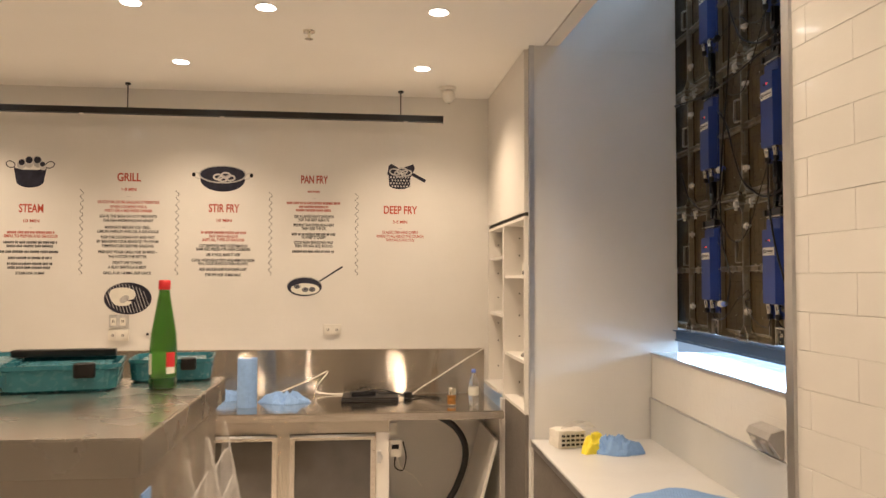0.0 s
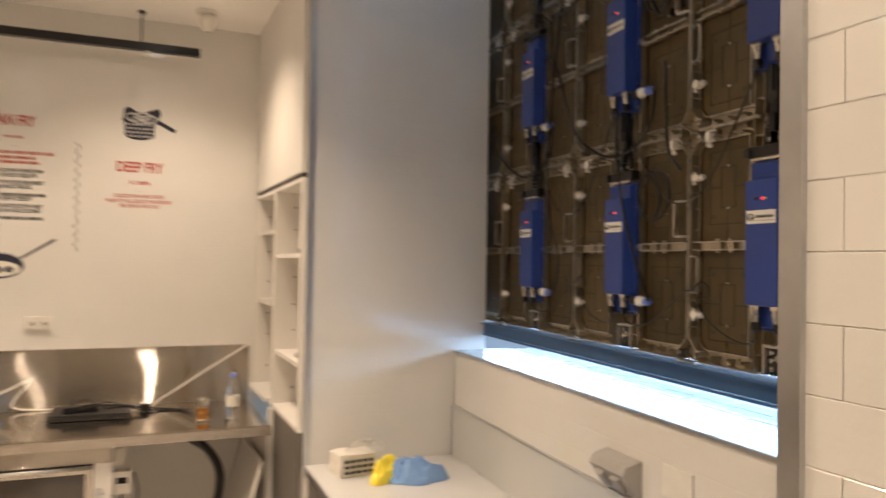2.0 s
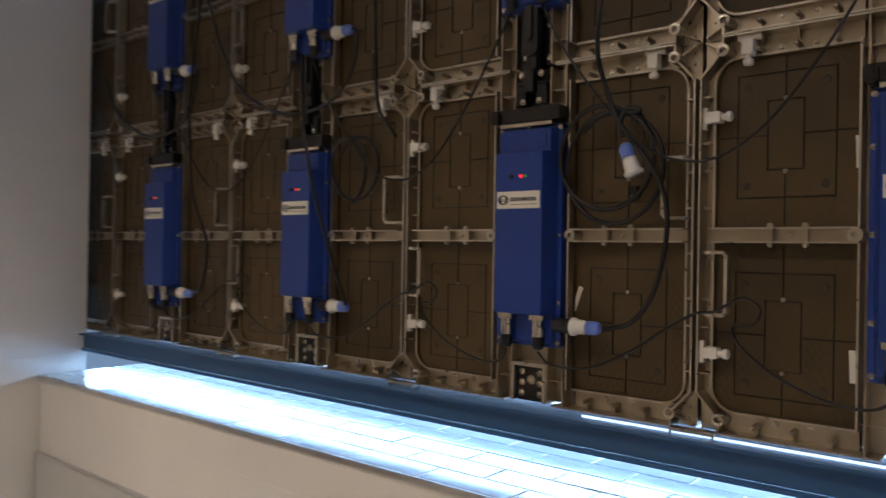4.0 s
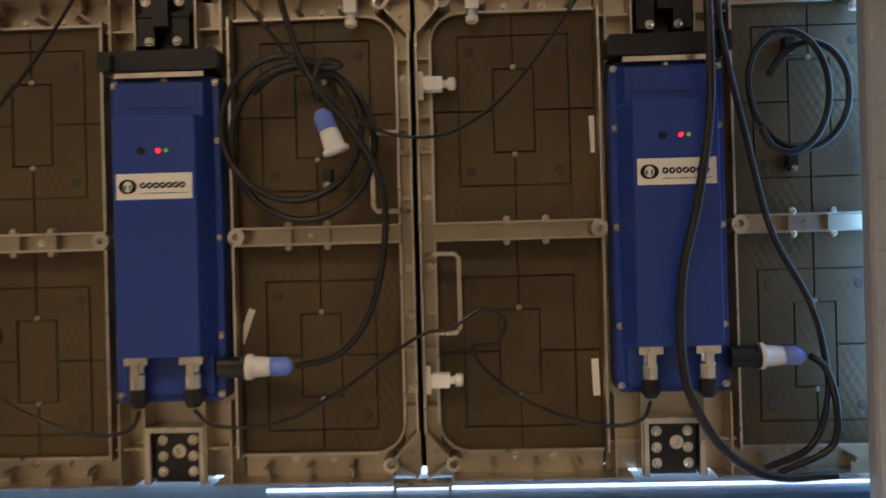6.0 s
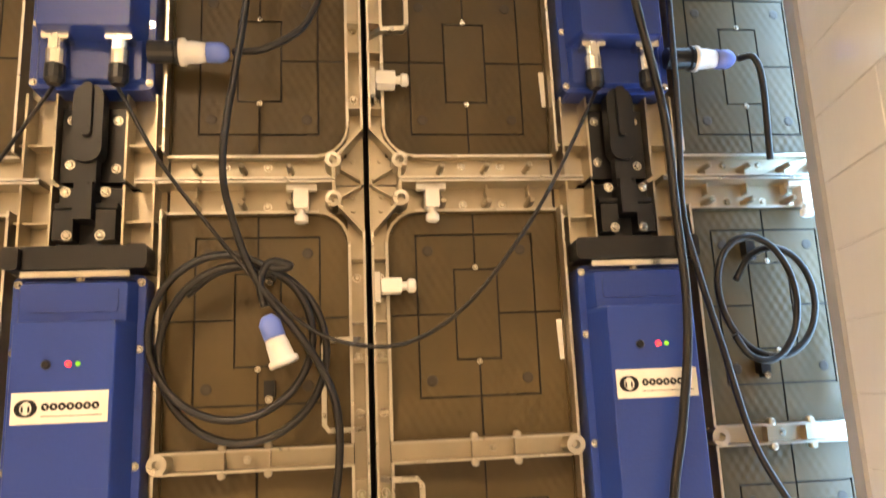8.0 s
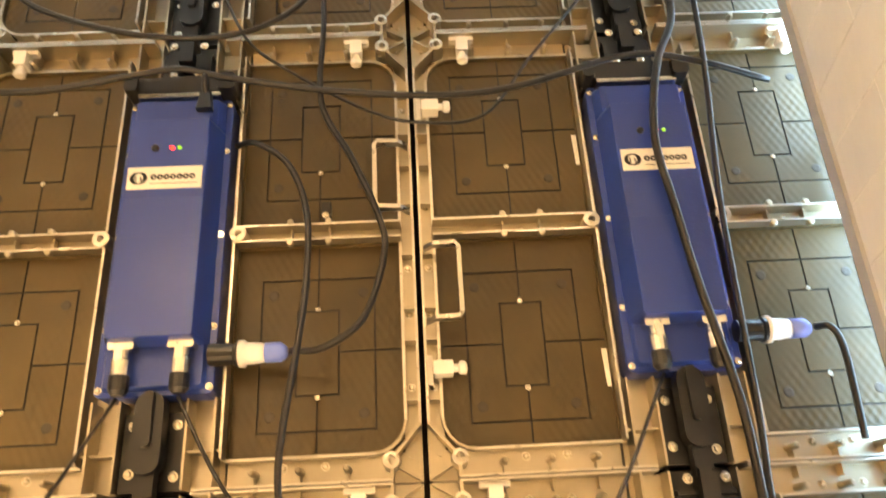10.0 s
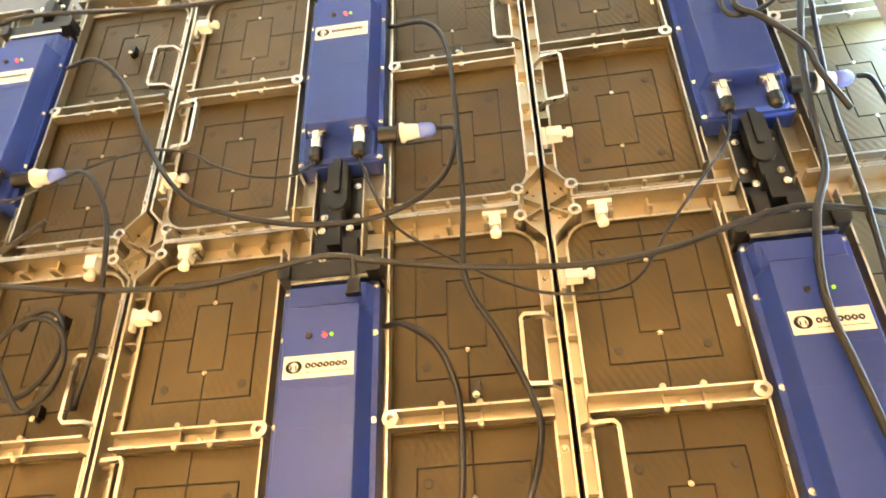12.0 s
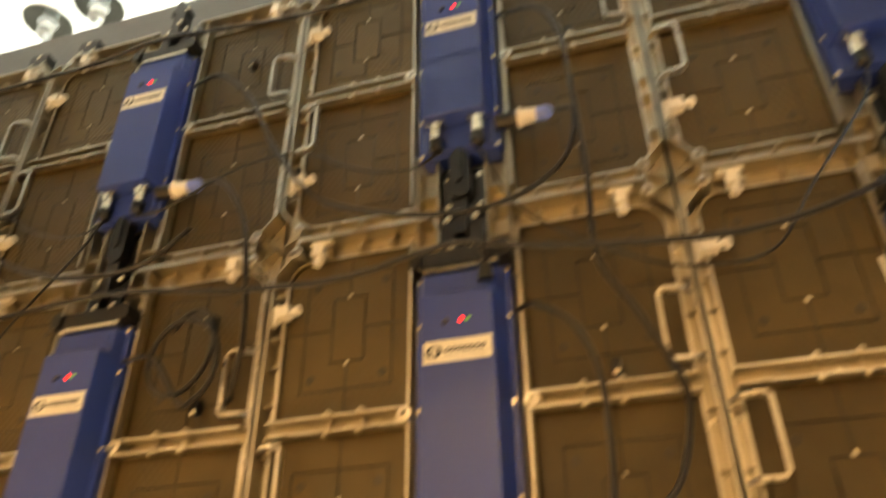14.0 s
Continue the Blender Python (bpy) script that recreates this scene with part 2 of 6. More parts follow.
TILEX, TILEY = tiled_wall("tiled_wall_x", "X"), tiled_wall("tiled_wall_y", "Y")
BRUSHED = material("brushed_steel_sheet", (0.66, 0.61, 0.54), 0.15, 1.0, vary=0.05, scale=2, rough_vary=0.01)
_t = BRUSHED.node_tree.nodes.new("ShaderNodeTangent")
_t.direction_type, _t.uv_map = "UV_MAP", "grain"
BRUSHED.node_tree.links.new(_t.outputs[0], BRUSHED.node_tree.nodes["Principled BSDF"].inputs["Tangent"])
BRUSHED.node_tree.nodes["Principled BSDF"].inputs["Anisotropic"].default_value = 1.0
# long thin glints across the grain of the brushed sheet
_n = BRUSHED.node_tree.nodes
_g, _m = _n.new("ShaderNodeBsdfAnisotropic"), _n.new("ShaderNodeMixShader")
_g.inputs["Color"].default_value = (0.62, 0.57, 0.50, 1)
_g.inputs["Roughness"].default_value, _g.inputs["Anisotropy"].default_value = 0.20, -0.95
_m.inputs[0].default_value = 0.55
BRUSHED.node_tree.links.new(_t.outputs[0], _g.inputs["Tangent"])
BRUSHED.node_tree.links.new(_n["Principled BSDF"].outputs[0], _m.inputs[1])
BRUSHED.node_tree.links.new(_g.outputs[0], _m.inputs[2])
BRUSHED.node_tree.links.new(_m.outputs[0], _n["Material Output"].inputs["Surface"])
BEAMGREY = material("dark_grey_painted_beam", (0.115, 0.115, 0.115), 0.5, vary=0.12, scale=5, bump=0.1)
DARKCHROME = material("dark_chromed_reflector", (0.16, 0.17, 0.16), 0.16, 1.0, vary=0.2, scale=12)
TOPGREY = material("grey_painted_tube", (0.42, 0.42, 0.42), 0.5, vary=0.06, scale=5)

# ---- building helpers ----
def box(bm, x0, x1, y0, y1, z0, z1):
    v = [bm.verts.new((x, y, z)) for z in (z0, z1) for y in (y0, y1) for x in (x0, x1)]
    for f in ((0, 2, 3, 1), (4, 5, 7, 6), (0, 1, 5, 4), (2, 6, 7, 3), (0, 4, 6, 2), (1, 3, 7, 5)):
        bm.faces.new([v[i] for i in f])
    return v


def prism(bm, pts, z0, z1, taper=1.0, off=(0, 0)):
    """A prism over the outline pts (counter-clockwise), its upper outline shrunk by taper about off."""
    lo = [bm.verts.new((x, y, z0)) for x, y in pts]
    hi = [bm.verts.new((off[0] + (x - off[0]) * taper, off[1] + (y - off[1]) * taper, z1)) for x, y in pts]
    n = len(pts)
    bm.faces.new(lo[::-1])
    bm.faces.new(hi)
    for i in range(n):
        bm.faces.new((lo[i], lo[(i + 1) % n], hi[(i + 1) % n], hi[i]))
    return lo + hi


def rounded(x0, x1, y0, y1, r, n=3):
    pts = []
    for cx, cy, a in ((x1 - r, y0 + r, -90), (x1 - r, y1 - r, 0), (x0 + r, y1 - r, 90), (x0 + r, y0 + r, 180)):
        for i in range(n + 1):
            t = radians(a + 90 * i / n)
            pts.append((cx + r * math.cos(t), cy + r * math.sin(t)))
    return pts


def wall(bm, pts, th, z0, z1):
    """Thin upright walls of thickness th along a polyline."""
    for (x0, y0), (x1, y1) in zip(pts, pts[1:]):
        d = math.hypot(x1 - x0, y1 - y0)
        nx, ny = -(y1 - y0) / d * th / 2, (x1 - x0) / d * th / 2
        prism(bm, [(x0 - nx, y0 - ny), (x1 - nx, y1 - ny), (x1 + nx, y1 + ny), (x0 + nx, y0 + ny)], z0, z1)


def lathe(bm, prof, at=(0, 0, 0), n=16, m=None, cap=True):
    """A turned shape: prof is (radius, height) from the bottom up."""
    m = m or Matrix()
    rings = []
    for r, h in prof:
        rings.append([bm.verts.new(m @ Vector((at[0] + r * math.cos(2 * math.pi * i / n), at[1] + r * math.sin(2 * math.pi * i / n), at[2] + h))) for i in range(n)])
    for a, b in zip(rings, rings[1:]):
        for i in range(n):
            bm.faces.new((a[i], a[(i + 1) % n], b[(i + 1) % n], b[i]))
    if cap:
        bm.faces.new(rings[0][::-1])
        bm.faces.new(rings[-1])


def smooth_path(pts, steps=8):
    p = [Vector(q) for q in pts]
    p = [2 * p[0] - p[1], *p, 2 * p[-1] - p[-2]]
    out = []
    for i in range(1, len(p) - 2):
        a, b, c, d = p[i - 1:i + 3]
        for k in range(steps):
            t = k / steps
            out.append(0.5 * ((2 * b) + (c - a) * t + (2 * a - 5 * b + 4 * c - d) * t * t + (3 * b - a - 3 * c + d) * t ** 3))
    out.append(p[-2])
    return out


def tube(bm, pts, r, n=8, steps=8):
    path = smooth_path(pts, steps) if steps else [Vector(q) for q in pts]
    up, rings = None, []
    for i, q in enumerate(path):
        d = (path[min(i + 1, len(path) - 1)] - path[max(i - 1, 0)]).normalized()
        if up is None:
            up = d.orthogonal().normalized()
        up = (up - d * up.dot(d)).normalized()
        side = d.cross(up)
        rings.append([bm.verts.new(q + r * (math.cos(2 * math.pi * k / n) * up + math.sin(2 * math.pi * k / n) * side)) for k in range(n)])
    for a, b in zip(rings, rings[1:]):
        for k in range(n):
            bm.faces.new((a[k], a[(k + 1) % n], b[(k + 1) % n], b[k])).smooth = True
    bm.faces.new(rings[0][::-1])
    bm.faces.new(rings[-1])


def strap(bm, pts, width, depth):
    """A flat metal strip bent along the points: width in the plane of u and v, depth along w."""
    p, rings = [Vector(q) for q in pts], []
    for i, q in enumerate(p):
        d = p[min(i + 1, len(p) - 1)] - p[max(i - 1, 0)]
        side = Vector((-d.y, d.x, 0)).normalized() * width / 2
        deep = Vector((0, 0, depth / 2))
        rings.append([bm.verts.new(q + e) for e in (-side - deep, side - deep, side + deep, -side + deep)])
    for a, b in zip(rings, rings[1:]):
        for k in range(4):
            bm.faces.new((a[k], a[(k + 1) % 4], b[(k + 1) % 4], b[k]))
    bm.faces.new(rings[0][::-1])
    bm.faces.new(rings[-1])


def mesh_of(name, bm, mats, smooth=False):
    bmesh.ops.recalc_face_normals(bm, faces=bm.faces)
    me = bpy.data.meshes.new(name)
    if smooth:
        for f in bm.faces:
            f.smooth = True
    bm.to_mesh(me)
    bm.free()
    for m in (mats if isinstance(mats, (list, tuple)) else [mats]):
        me.materials.append(m)
    return me


def part(name, bm, mats, parent, label="", smooth=False, m=None):
    ob = new(name, mesh_of(name, bm, mats, smooth))
    ob.parent = parent
    if m is not None:
        ob.matrix_basis = m
    return tagged(ob, label) if label else ob


def thing(name, label, category, m=None, group="", kind=""):
    ob = new(name)
    ob.empty_display_size = 0.05
    if m is not None:
        ob.matrix_basis = m
    return tagged(ob, label, category, group, kind)


def solid(name, bm, mats, label, category, m=None, group="", kind="", smooth=False, bevel=0.0):
    if bevel:
        bmesh.ops.bevel(bm, geom=bm.edges[:], offset=bevel, segments=2, affect="EDGES", profile=0.6)
    ob = new(name, mesh_of(name, bm, mats, smooth))
    if m is not None:
        ob.matrix_basis = m
    return tagged(ob, label, category, group, kind)


def boxes(*rows):
    bm = bmesh.new()
    for r in rows:
        box(bm, *r)
    return bm


def grain(ob):
    """Lays the brushed sheet's grain so that highlights run up and down."""
    uv = ob.data.uv_layers.new(name="grain")
    for loop in ob.data.loops:
        co = ob.data.vertices[loop.vertex_index].co
        uv.data[loop.index].uv = (co.z, co.x + 0.3 * co.y)
    return ob


def blank():
    return bmesh.new()

# ---- structure ----
XL, S0, Z0, PITCH = 1.72, 2.10, 1.441, 0.64
SILL, BENCH = 1.313, 0.845


def struct(name, bm, mats, label, m=None, smooth=False):
    return solid(name, bm, mats, label, name.split("_")[0], m, kind="structure", smooth=smooth)


def poly(pts, z0, z1):
    bm = bmesh.new()
    prism(bm, pts, z0, z1)
    return bm


struct("floor", boxes((-12, 12, -8, 12, -0.05, 0)), FLOORMAT, "grey tiled floor of the shop")
struct("ceiling", boxes((-5, 0.075, -8, 1.245, CEIL, CEIL + 0.08)), CEILING, "white painted plasterboard ceiling with downlights", K)
mural_wall = struct("wall_north", boxes((-5, 0.9, 1.245, 1.4, 0, 4.0)), TILEX, "glossy white tiled wall with printed cooking guide", K)
# unseen west and south walls, added to shut outside light out of the room
struct("wall_west", boxes((-5.12, -5, -8, 1.4, 0, 3.1)), PLASTER, "plain white wall added out of view to close the room", K)
struct("wall_south", boxes((-5, 1.6, -8.12, -8, 0, 3.1)), PLASTER, "plain white wall added out of view to close the room", K)
struct("wall_shelf_side", boxes((-0.02, 0.12, 0.062, 1.243, 2.085, CEIL - 0.003)), PLASTER, "white wall above the open shelves", K)
struct("wall_jamb", poly([(0.893, 4.157), (1.708, 4.167), (1.708, 4.23), (0.889, 4.217)], 0, 4.0), TILEX, "white tiled column face beside the screen opening")
near_wall = struct("wall_east", poly([(1.048, 1.683), (1.665, 1.561), (1.662, 1.30), (1.70, -4.0), (1.41, -4.0)], 0, 4.0), GROUT, "white tiled wall beside the opening")
struct("wall_under_sill", boxes((1.558, 1.75, 1.60, 4.156, 0, SILL - 0.012)), TILEY, "white tiled low wall under the window sill")
struct("wall_bulkhead", boxes((0.085, 0.16, -2.45, 0.0, CEIL + 0.002, 4.0)), PLASTER, "white bulkhead above the shop ceiling", K)
struct("ceiling_hall", boxes((0.95, 7, -3, 9, 4.0, 4.1)), CEILING, "bright white ceiling of the hall beyond")
sill = struct("sill", boxes((1.556, 2.40, 1.58, 4.158, SILL - 0.010, SILL - 0.003)), GROUT, "brightly lit white tiled window sill")
# metal corner trims
struct("trim_column", boxes((-0.006, 0.022, -0.004, 0.012, BENCH, CEIL + 0.1)), ALU, "brushed aluminium corner trim on the column", pose(0.889, 4.155, 0, 0, 0, 0.5))
struct("trim_wall", boxes((-0.004, 0.016, -0.030, 0.005, 0, 4.0)), ALU, "brushed aluminium corner trim on the tiled wall", pose(1.043, 1.688, 0, 0, 0, -2))
struct("trim_jamb", boxes((-0.016, 0.012, -0.01, 0.006, SILL, 4.0)), TOPGREY, "grey metal edge strip at the opening", pose(1.658, 1.562, 0, 0, 0, -11.8))
struct("trim_sill", boxes((1.553, 1.5575, 1.58, 4.156, SILL - 0.014, SILL - 0.002)), ALU, "thin metal edge along the sill")

# ---- bench in the niche ----
bench = thing("bench", "white laminate bench top built into the tiled niche", "bench")
bm = blank()
prism(bm, [(0.893, 4.153), (0.985, 1.70), (1.556, 1.64), (1.556, 4.153)], BENCH - 0.035, BENCH)
bmesh.ops.bevel(bm, geom=bm.edges[:], offset=0.003, segments=1, affect="EDGES")
part("benchtop", bm, BENCHTOP, bench)
bm = blank()
prism(bm, [(0.905, 4.15), (0.997, 1.75), (1.017, 1.75), (0.925, 4.15)], 0.0, BENCH - 0.036)
part("front_panel", bm, GREYPANEL, bench, "grey front panel under the bench")
bm = blank()
prism(bm, [(0.889, 4.15), (0.982, 1.70), (0.986, 1.70), (0.8935, 4.15)], BENCH - 0.034, BENCH - 0.004)
part("edge_strip", bm, ALU, bench, "metal edge strip")
splash_board = thing("splash_board", "pale grey splash board standing against the tiled niche wall", "board")
part("panel", boxes((1.545, 1.557, 1.64, 4.145, BENCH + 0.001, 1.062)), BOARD, splash_board)
part("edge_strip", boxes((1.543, 1.5575, 1.64, 4.147, 1.062, 1.068)), ALU, splash_board)
part("edge_strip", boxes((1.543, 1.5575, 4.145, 4.151, BENCH + 0.001, 1.062)), ALU, splash_board)

# ---- steel frame round the screen ----
beam = thing("screen_support_beam", "dark blue-grey steel channel carrying the screen cabinets", "beam")
bm = boxes((1.70, 1.785, 1.54, 4.17, 1.385, 1.428), (1.682, 1.785, 1.54, 4.17, 1.4285, 1.434))
part("channel", bm, BEAM, beam)
# no lamp here: a glowing strip put in for light leaking under the cabinets
part("edge_strip", boxes((1.7165, 1.7190, 1.54, 2.30, 1.4345, 1.4375)), LEAK, beam, "glowing strip standing in for screen light leaking under the cabinets")
part("lip", boxes((1.692, 1.702, 1.56, 4.17, 1.376, 1.384)), BEAM, beam)
top_beam = thing("screen_top_beam", "grey steel tube above the screen cabinets", "beam")
part("tube", boxes((1.82, 1.87, 1.4, 4.7, 3.37, 3.60)), BEAMGREY, top_beam)

FACE = Matrix(((0, 0, -1, 0), (-1, 0, 0, 0), (0, 1, 0, 0), (0, 0, 0, 1)))


# ---- screen cabinet: u to the right, v up, w towards the room ----
def cabinet_pose(col, row):
    y, z = S0 + PITCH * (col - 0.5), Z0 + PITCH * (row + 0.5)
    return Matrix(((0, 0, -1, XL), (-1, 0, 0, y), (0, 1, 0, z), (0, 0, 0, 1)))


def frame_mesh():
    bm, lips = blank(), blank()
    H, LIP = 0.3165, -0.0185
    for s in (-1, 1):
        a, b = sorted((s * 0.3135, s * H))
        box(bm, a, b, -0.256, 0.256, -0.062, -0.0015)          # outer side wall, cut away towards the corners
        for t in (-1, 1):
            box(bm, a, b, *sorted((t * 0.2561, t * 0.318)), -0.062, -0.030)
        box(lips, a, b, -0.256, 0.256, -0.0015, 0.0)
        a, b = sorted((s * 0.296, s * 0.2995))
        box(bm, a, b, 0.012, 0.2470, -0.050, LIP - 0.0015)     # low inner lips
        box(bm, a, b, -0.2470, -0.012, -0.050, LIP - 0.0015)
        box(lips, a, b, 0.012, 0.2470, LIP - 0.0015, LIP)
        box(lips, a, b, -0.2470, -0.012, LIP - 0.0015, LIP)
        a, b = sorted((s * 0.2995, s * 0.3135))
        box(bm, a, b, -0.27, 0.27, -0.048, -0.034)             # trough floor
        for v in (-0.225, -0.150, 0.150, 0.225):
            box(bm, a, b, v - 0.0013, v + 0.0013, -0.034, -0.010)
        for v in (-0.105, -0.030, 0.045, 0.105):
            box(bm, a, b, v - 0.002, v + 0.002, -0.034, -0.018)
        for t in (-1, 1):
            # top and bottom rails
            a, b = sorted((t * 0.3165, t * 0.3192))
            c, d = sorted((s * 0.052, s * 0.2815))
            box(bm, c, d, a, b, -0.062, -0.0015)
            box(lips, c, d, a, b, -0.0015, 0.0)
            box(bm, *sorted((s * 0.2816, s * 0.3135)), a, b, -0.062, -0.030)
            a, b = sorted((t * 0.2835, t * 0.2865))
            c, d = sorted((s * 0.083, s * 0.262))
            box(bm, c, d, a, b, -0.050, LIP - 0.0015)
            box(lips, c, d, a, b, LIP - 0.0015, LIP)
            a, b = sorted((t * 0.2865, t * 0.3165))
            c, d = sorted((s * 0.0845, s * 0.3135))
            box(bm, c, d, a, b, -0.050, -0.034)
            for u in (0.118, 0.172, 0.228):
                lathe(bm, [(0.0046, 0), (0.0042, 0.027), (0.0024, 0.030)], (s * u, t * (0.2930 if t > 0 else 0.3015), -0.034), 8)
                c, d = sorted((s * (u - 0.0012), s * (u + 0.0012)))
                box(bm, c, d, *sorted((t * 0.303, t * 0.3165)), -0.034, -0.018)
            # window corner by the seam, and the corner webs
            arc = [(s * (0.2578 + 0.040 * math.sin(radians(q))), t * (0.2450 + 0.040 * math.cos(radians(q)))) for q in range(0, 91, 18)]
            wall(bm, arc, 0.003, -0.050, LIP)
            pts = [(s * 0.2578, t * 0.2865), *arc, (s * 0.2995, t * 0.2450), (s * 0.3135, t * 0.2450), (s * 0.3135, t * 0.2865)]
            pts = pts if s * t < 0 else pts[::-1]
            prism(bm, pts[::-1], -0.050, -0.0345)
            wall(bm, [(s * 0.2830, t * 0.292), (s * 0.3150, t * 0.2555)], 0.0034, -0.05, 0.0006)
            wall(bm, [(s * 0.285, t * 0.300), (s * 0.313, t * 0.3165)], 0.0028, -0.05, -0.014)
            wall(bm, [(s * 0.2805, t * 0.300), (s * 0.2805, t * 0.3175)], 0.0038, -0.05, 0.0004)
            tri = [(s * 0.284, t * 0.298), (s * 0.3130, t * 0.256), (s * 0.3130, t * 0.3165), (s * 0.284, t * 0.3165)]
            prism(bm, tri if s * t > 0 else tri[::-1], -0.0344, -0.030)
            for pu, pv in ((0.303, 0.288), (0.302, 0.306)):
                lathe(bm, [(0.003, 0), (0.003, 0.004), (0.0015, 0.004)], (s * pu, t * pv, -0.030), 8)
        # centre column lips and webs
        a, b = sorted((s * 0.0815, s * 0.0845))
        box(bm, a, b, 0.0115, 0.285, -0.050, -0.0015)
        box(bm, a, b, -0.285, -0.0115, -0.050, -0.0015)
        box(lips, a, b, 0.0115, 0.285, -0.0015, 0.0)
        box(lips, a, b, -0.285, -0.0115, -0.0015, 0.0)
        for u in (0.073, 0.040):
            a, b = sorted((s * (u - 0.0013), s * (u + 0.0013)))
            box(bm, a, b, 0.212, 0.3165, -0.040, -0.004)
            box(bm, a, b, -0.3165, -0.212, -0.040, -0.004)
        for t in (-1, 1):
            a, b = sorted((t * 0.272, t * 0.2745))
            c, d = sorted((s * 0.040, s * 0.082))
            box(bm, c, d, a, b, -0.040, -0.012)
        # mid rail
        c, d = sorted((s * 0.0835, s * 0.2985))
        for v in (-0.0108, 0.0108):
            box(bm, c, d, v - 0.0013, v + 0.0013, -0.050, -0.0015)
            box(lips, c, d, v - 0.0013, v + 0.0013, -0.0015, 0.0)
        box(bm, c, d, -0.0095, 0.0095, -0.050, -0.024)
        for u in (0.155, 0.205):
            box(bm, *sorted((s * (u - 0.0011), s * (u + 0.0011))), -0.0094, 0.0094, -0.024, -0.012)
        for u in (0.155, 0.205):
            for v in (-0.0145, 0.0145):
                lathe(bm, [(0.0045, 0), (0.0045, 0.008), (0.003, 0.009)], (s * u, v, -0.008), 8)
    box(bm, -0.081, 0.081, -0.316, 0.316, -0.050, -0.036)      # plate behind the housing
    return bm, lips


def module_mesh(bm, dots, u0, u1, v0, v1):
    """A moulded plate with a square, a smaller oblong and a cross of grooves pressed into it."""
    cu, cv, g = (u0 + u1) / 2, (v0 + v1) / 2, 0.0011
    wu, wv = (u1 - u0) / 2, (v1 - v0) / 2
    ou, ov, iu, iv = wu * 0.68, 0.0977, wu * 0.25, 0.0543
    cv = math.copysign(0.157, cv)           # the plate runs on behind the rail

    def cuts(w, o, i):
        half = [g, i - g, i + g, o - g, o + g, w]
        return [-q for q in half[::-1]] + half

    us, vs = cuts(wu, ou, iu), cuts(wv + 0.012, ov, iv)
    top, low, floor = -0.0255, -0.0285, -0.058

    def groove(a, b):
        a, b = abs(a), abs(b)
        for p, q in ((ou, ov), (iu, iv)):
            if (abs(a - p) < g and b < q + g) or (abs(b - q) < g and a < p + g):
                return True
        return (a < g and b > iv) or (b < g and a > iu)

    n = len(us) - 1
    # groove cells get a near-black colour that paints in the recess's shade
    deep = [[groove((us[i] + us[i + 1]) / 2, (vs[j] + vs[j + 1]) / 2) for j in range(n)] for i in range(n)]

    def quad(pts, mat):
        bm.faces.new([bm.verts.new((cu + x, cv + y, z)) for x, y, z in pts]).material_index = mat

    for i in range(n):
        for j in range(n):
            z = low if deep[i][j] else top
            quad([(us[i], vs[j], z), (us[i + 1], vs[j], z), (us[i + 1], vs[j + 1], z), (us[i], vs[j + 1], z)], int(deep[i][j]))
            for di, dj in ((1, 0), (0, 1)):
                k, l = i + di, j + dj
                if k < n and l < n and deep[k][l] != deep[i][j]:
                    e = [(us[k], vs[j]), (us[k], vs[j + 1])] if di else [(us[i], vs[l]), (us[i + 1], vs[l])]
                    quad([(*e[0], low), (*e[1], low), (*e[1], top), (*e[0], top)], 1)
    for x in (-wu, wu):
        quad([(x, -wv - 0.012, floor), (x, wv + 0.012, floor), (x, wv + 0.012, top), (x, -wv - 0.012, top)], 0)
    for y in (-wv - 0.012, wv + 0.012):
        quad([(-wu, y, floor), (wu, y, floor), (wu, y, top), (-wu, y, top)], 0)
    for v in bm.verts:
        v.co.y = min(max(v.co.y, v0), v1)
    bmesh.ops.remove_doubles(bm, verts=bm.verts, dist=1e-6)
    for su in (-1, 1):
        for sv in (-1, 1):
            lathe(dots, [(0.0072, -0.001), (0.0066, 0.0005), (0.004, 0.0009)], (cu + su * ou * 0.80, cv + sv * ov * 0.80, top), 10)


def loft(bm, lo, w0, hi, w1):
    a = [bm.verts.new((x, y, w0)) for x, y in lo]
    b = [bm.verts.new((x, y, w1)) for x, y in hi]
    n = len(lo)
    bm.faces.new(a[::-1])
    bm.faces.new(b)
    for i in range(n):
        bm.faces.new((a[i], a[(i + 1) % n], b[(i + 1) % n], b[i]))


def screws(bm, places, w, r=0.0042, h=0.003):
    for u, v in places:
        lathe(bm, [(r, 0), (r, h * 0.7), (r * 0.7, h)], (u, v, w), 8)
        lathe(bm, [(r * 1.5, -0.0006), (r * 1.5, 0.0006)], (u, v, w), 10)


AXIS_V = pose(0, 0, 0, -90, 0, 0)      # lathe axis along +v
AXIS_U = pose(0, 0, 0, 0, 90, 0)       # lathe axis along +u


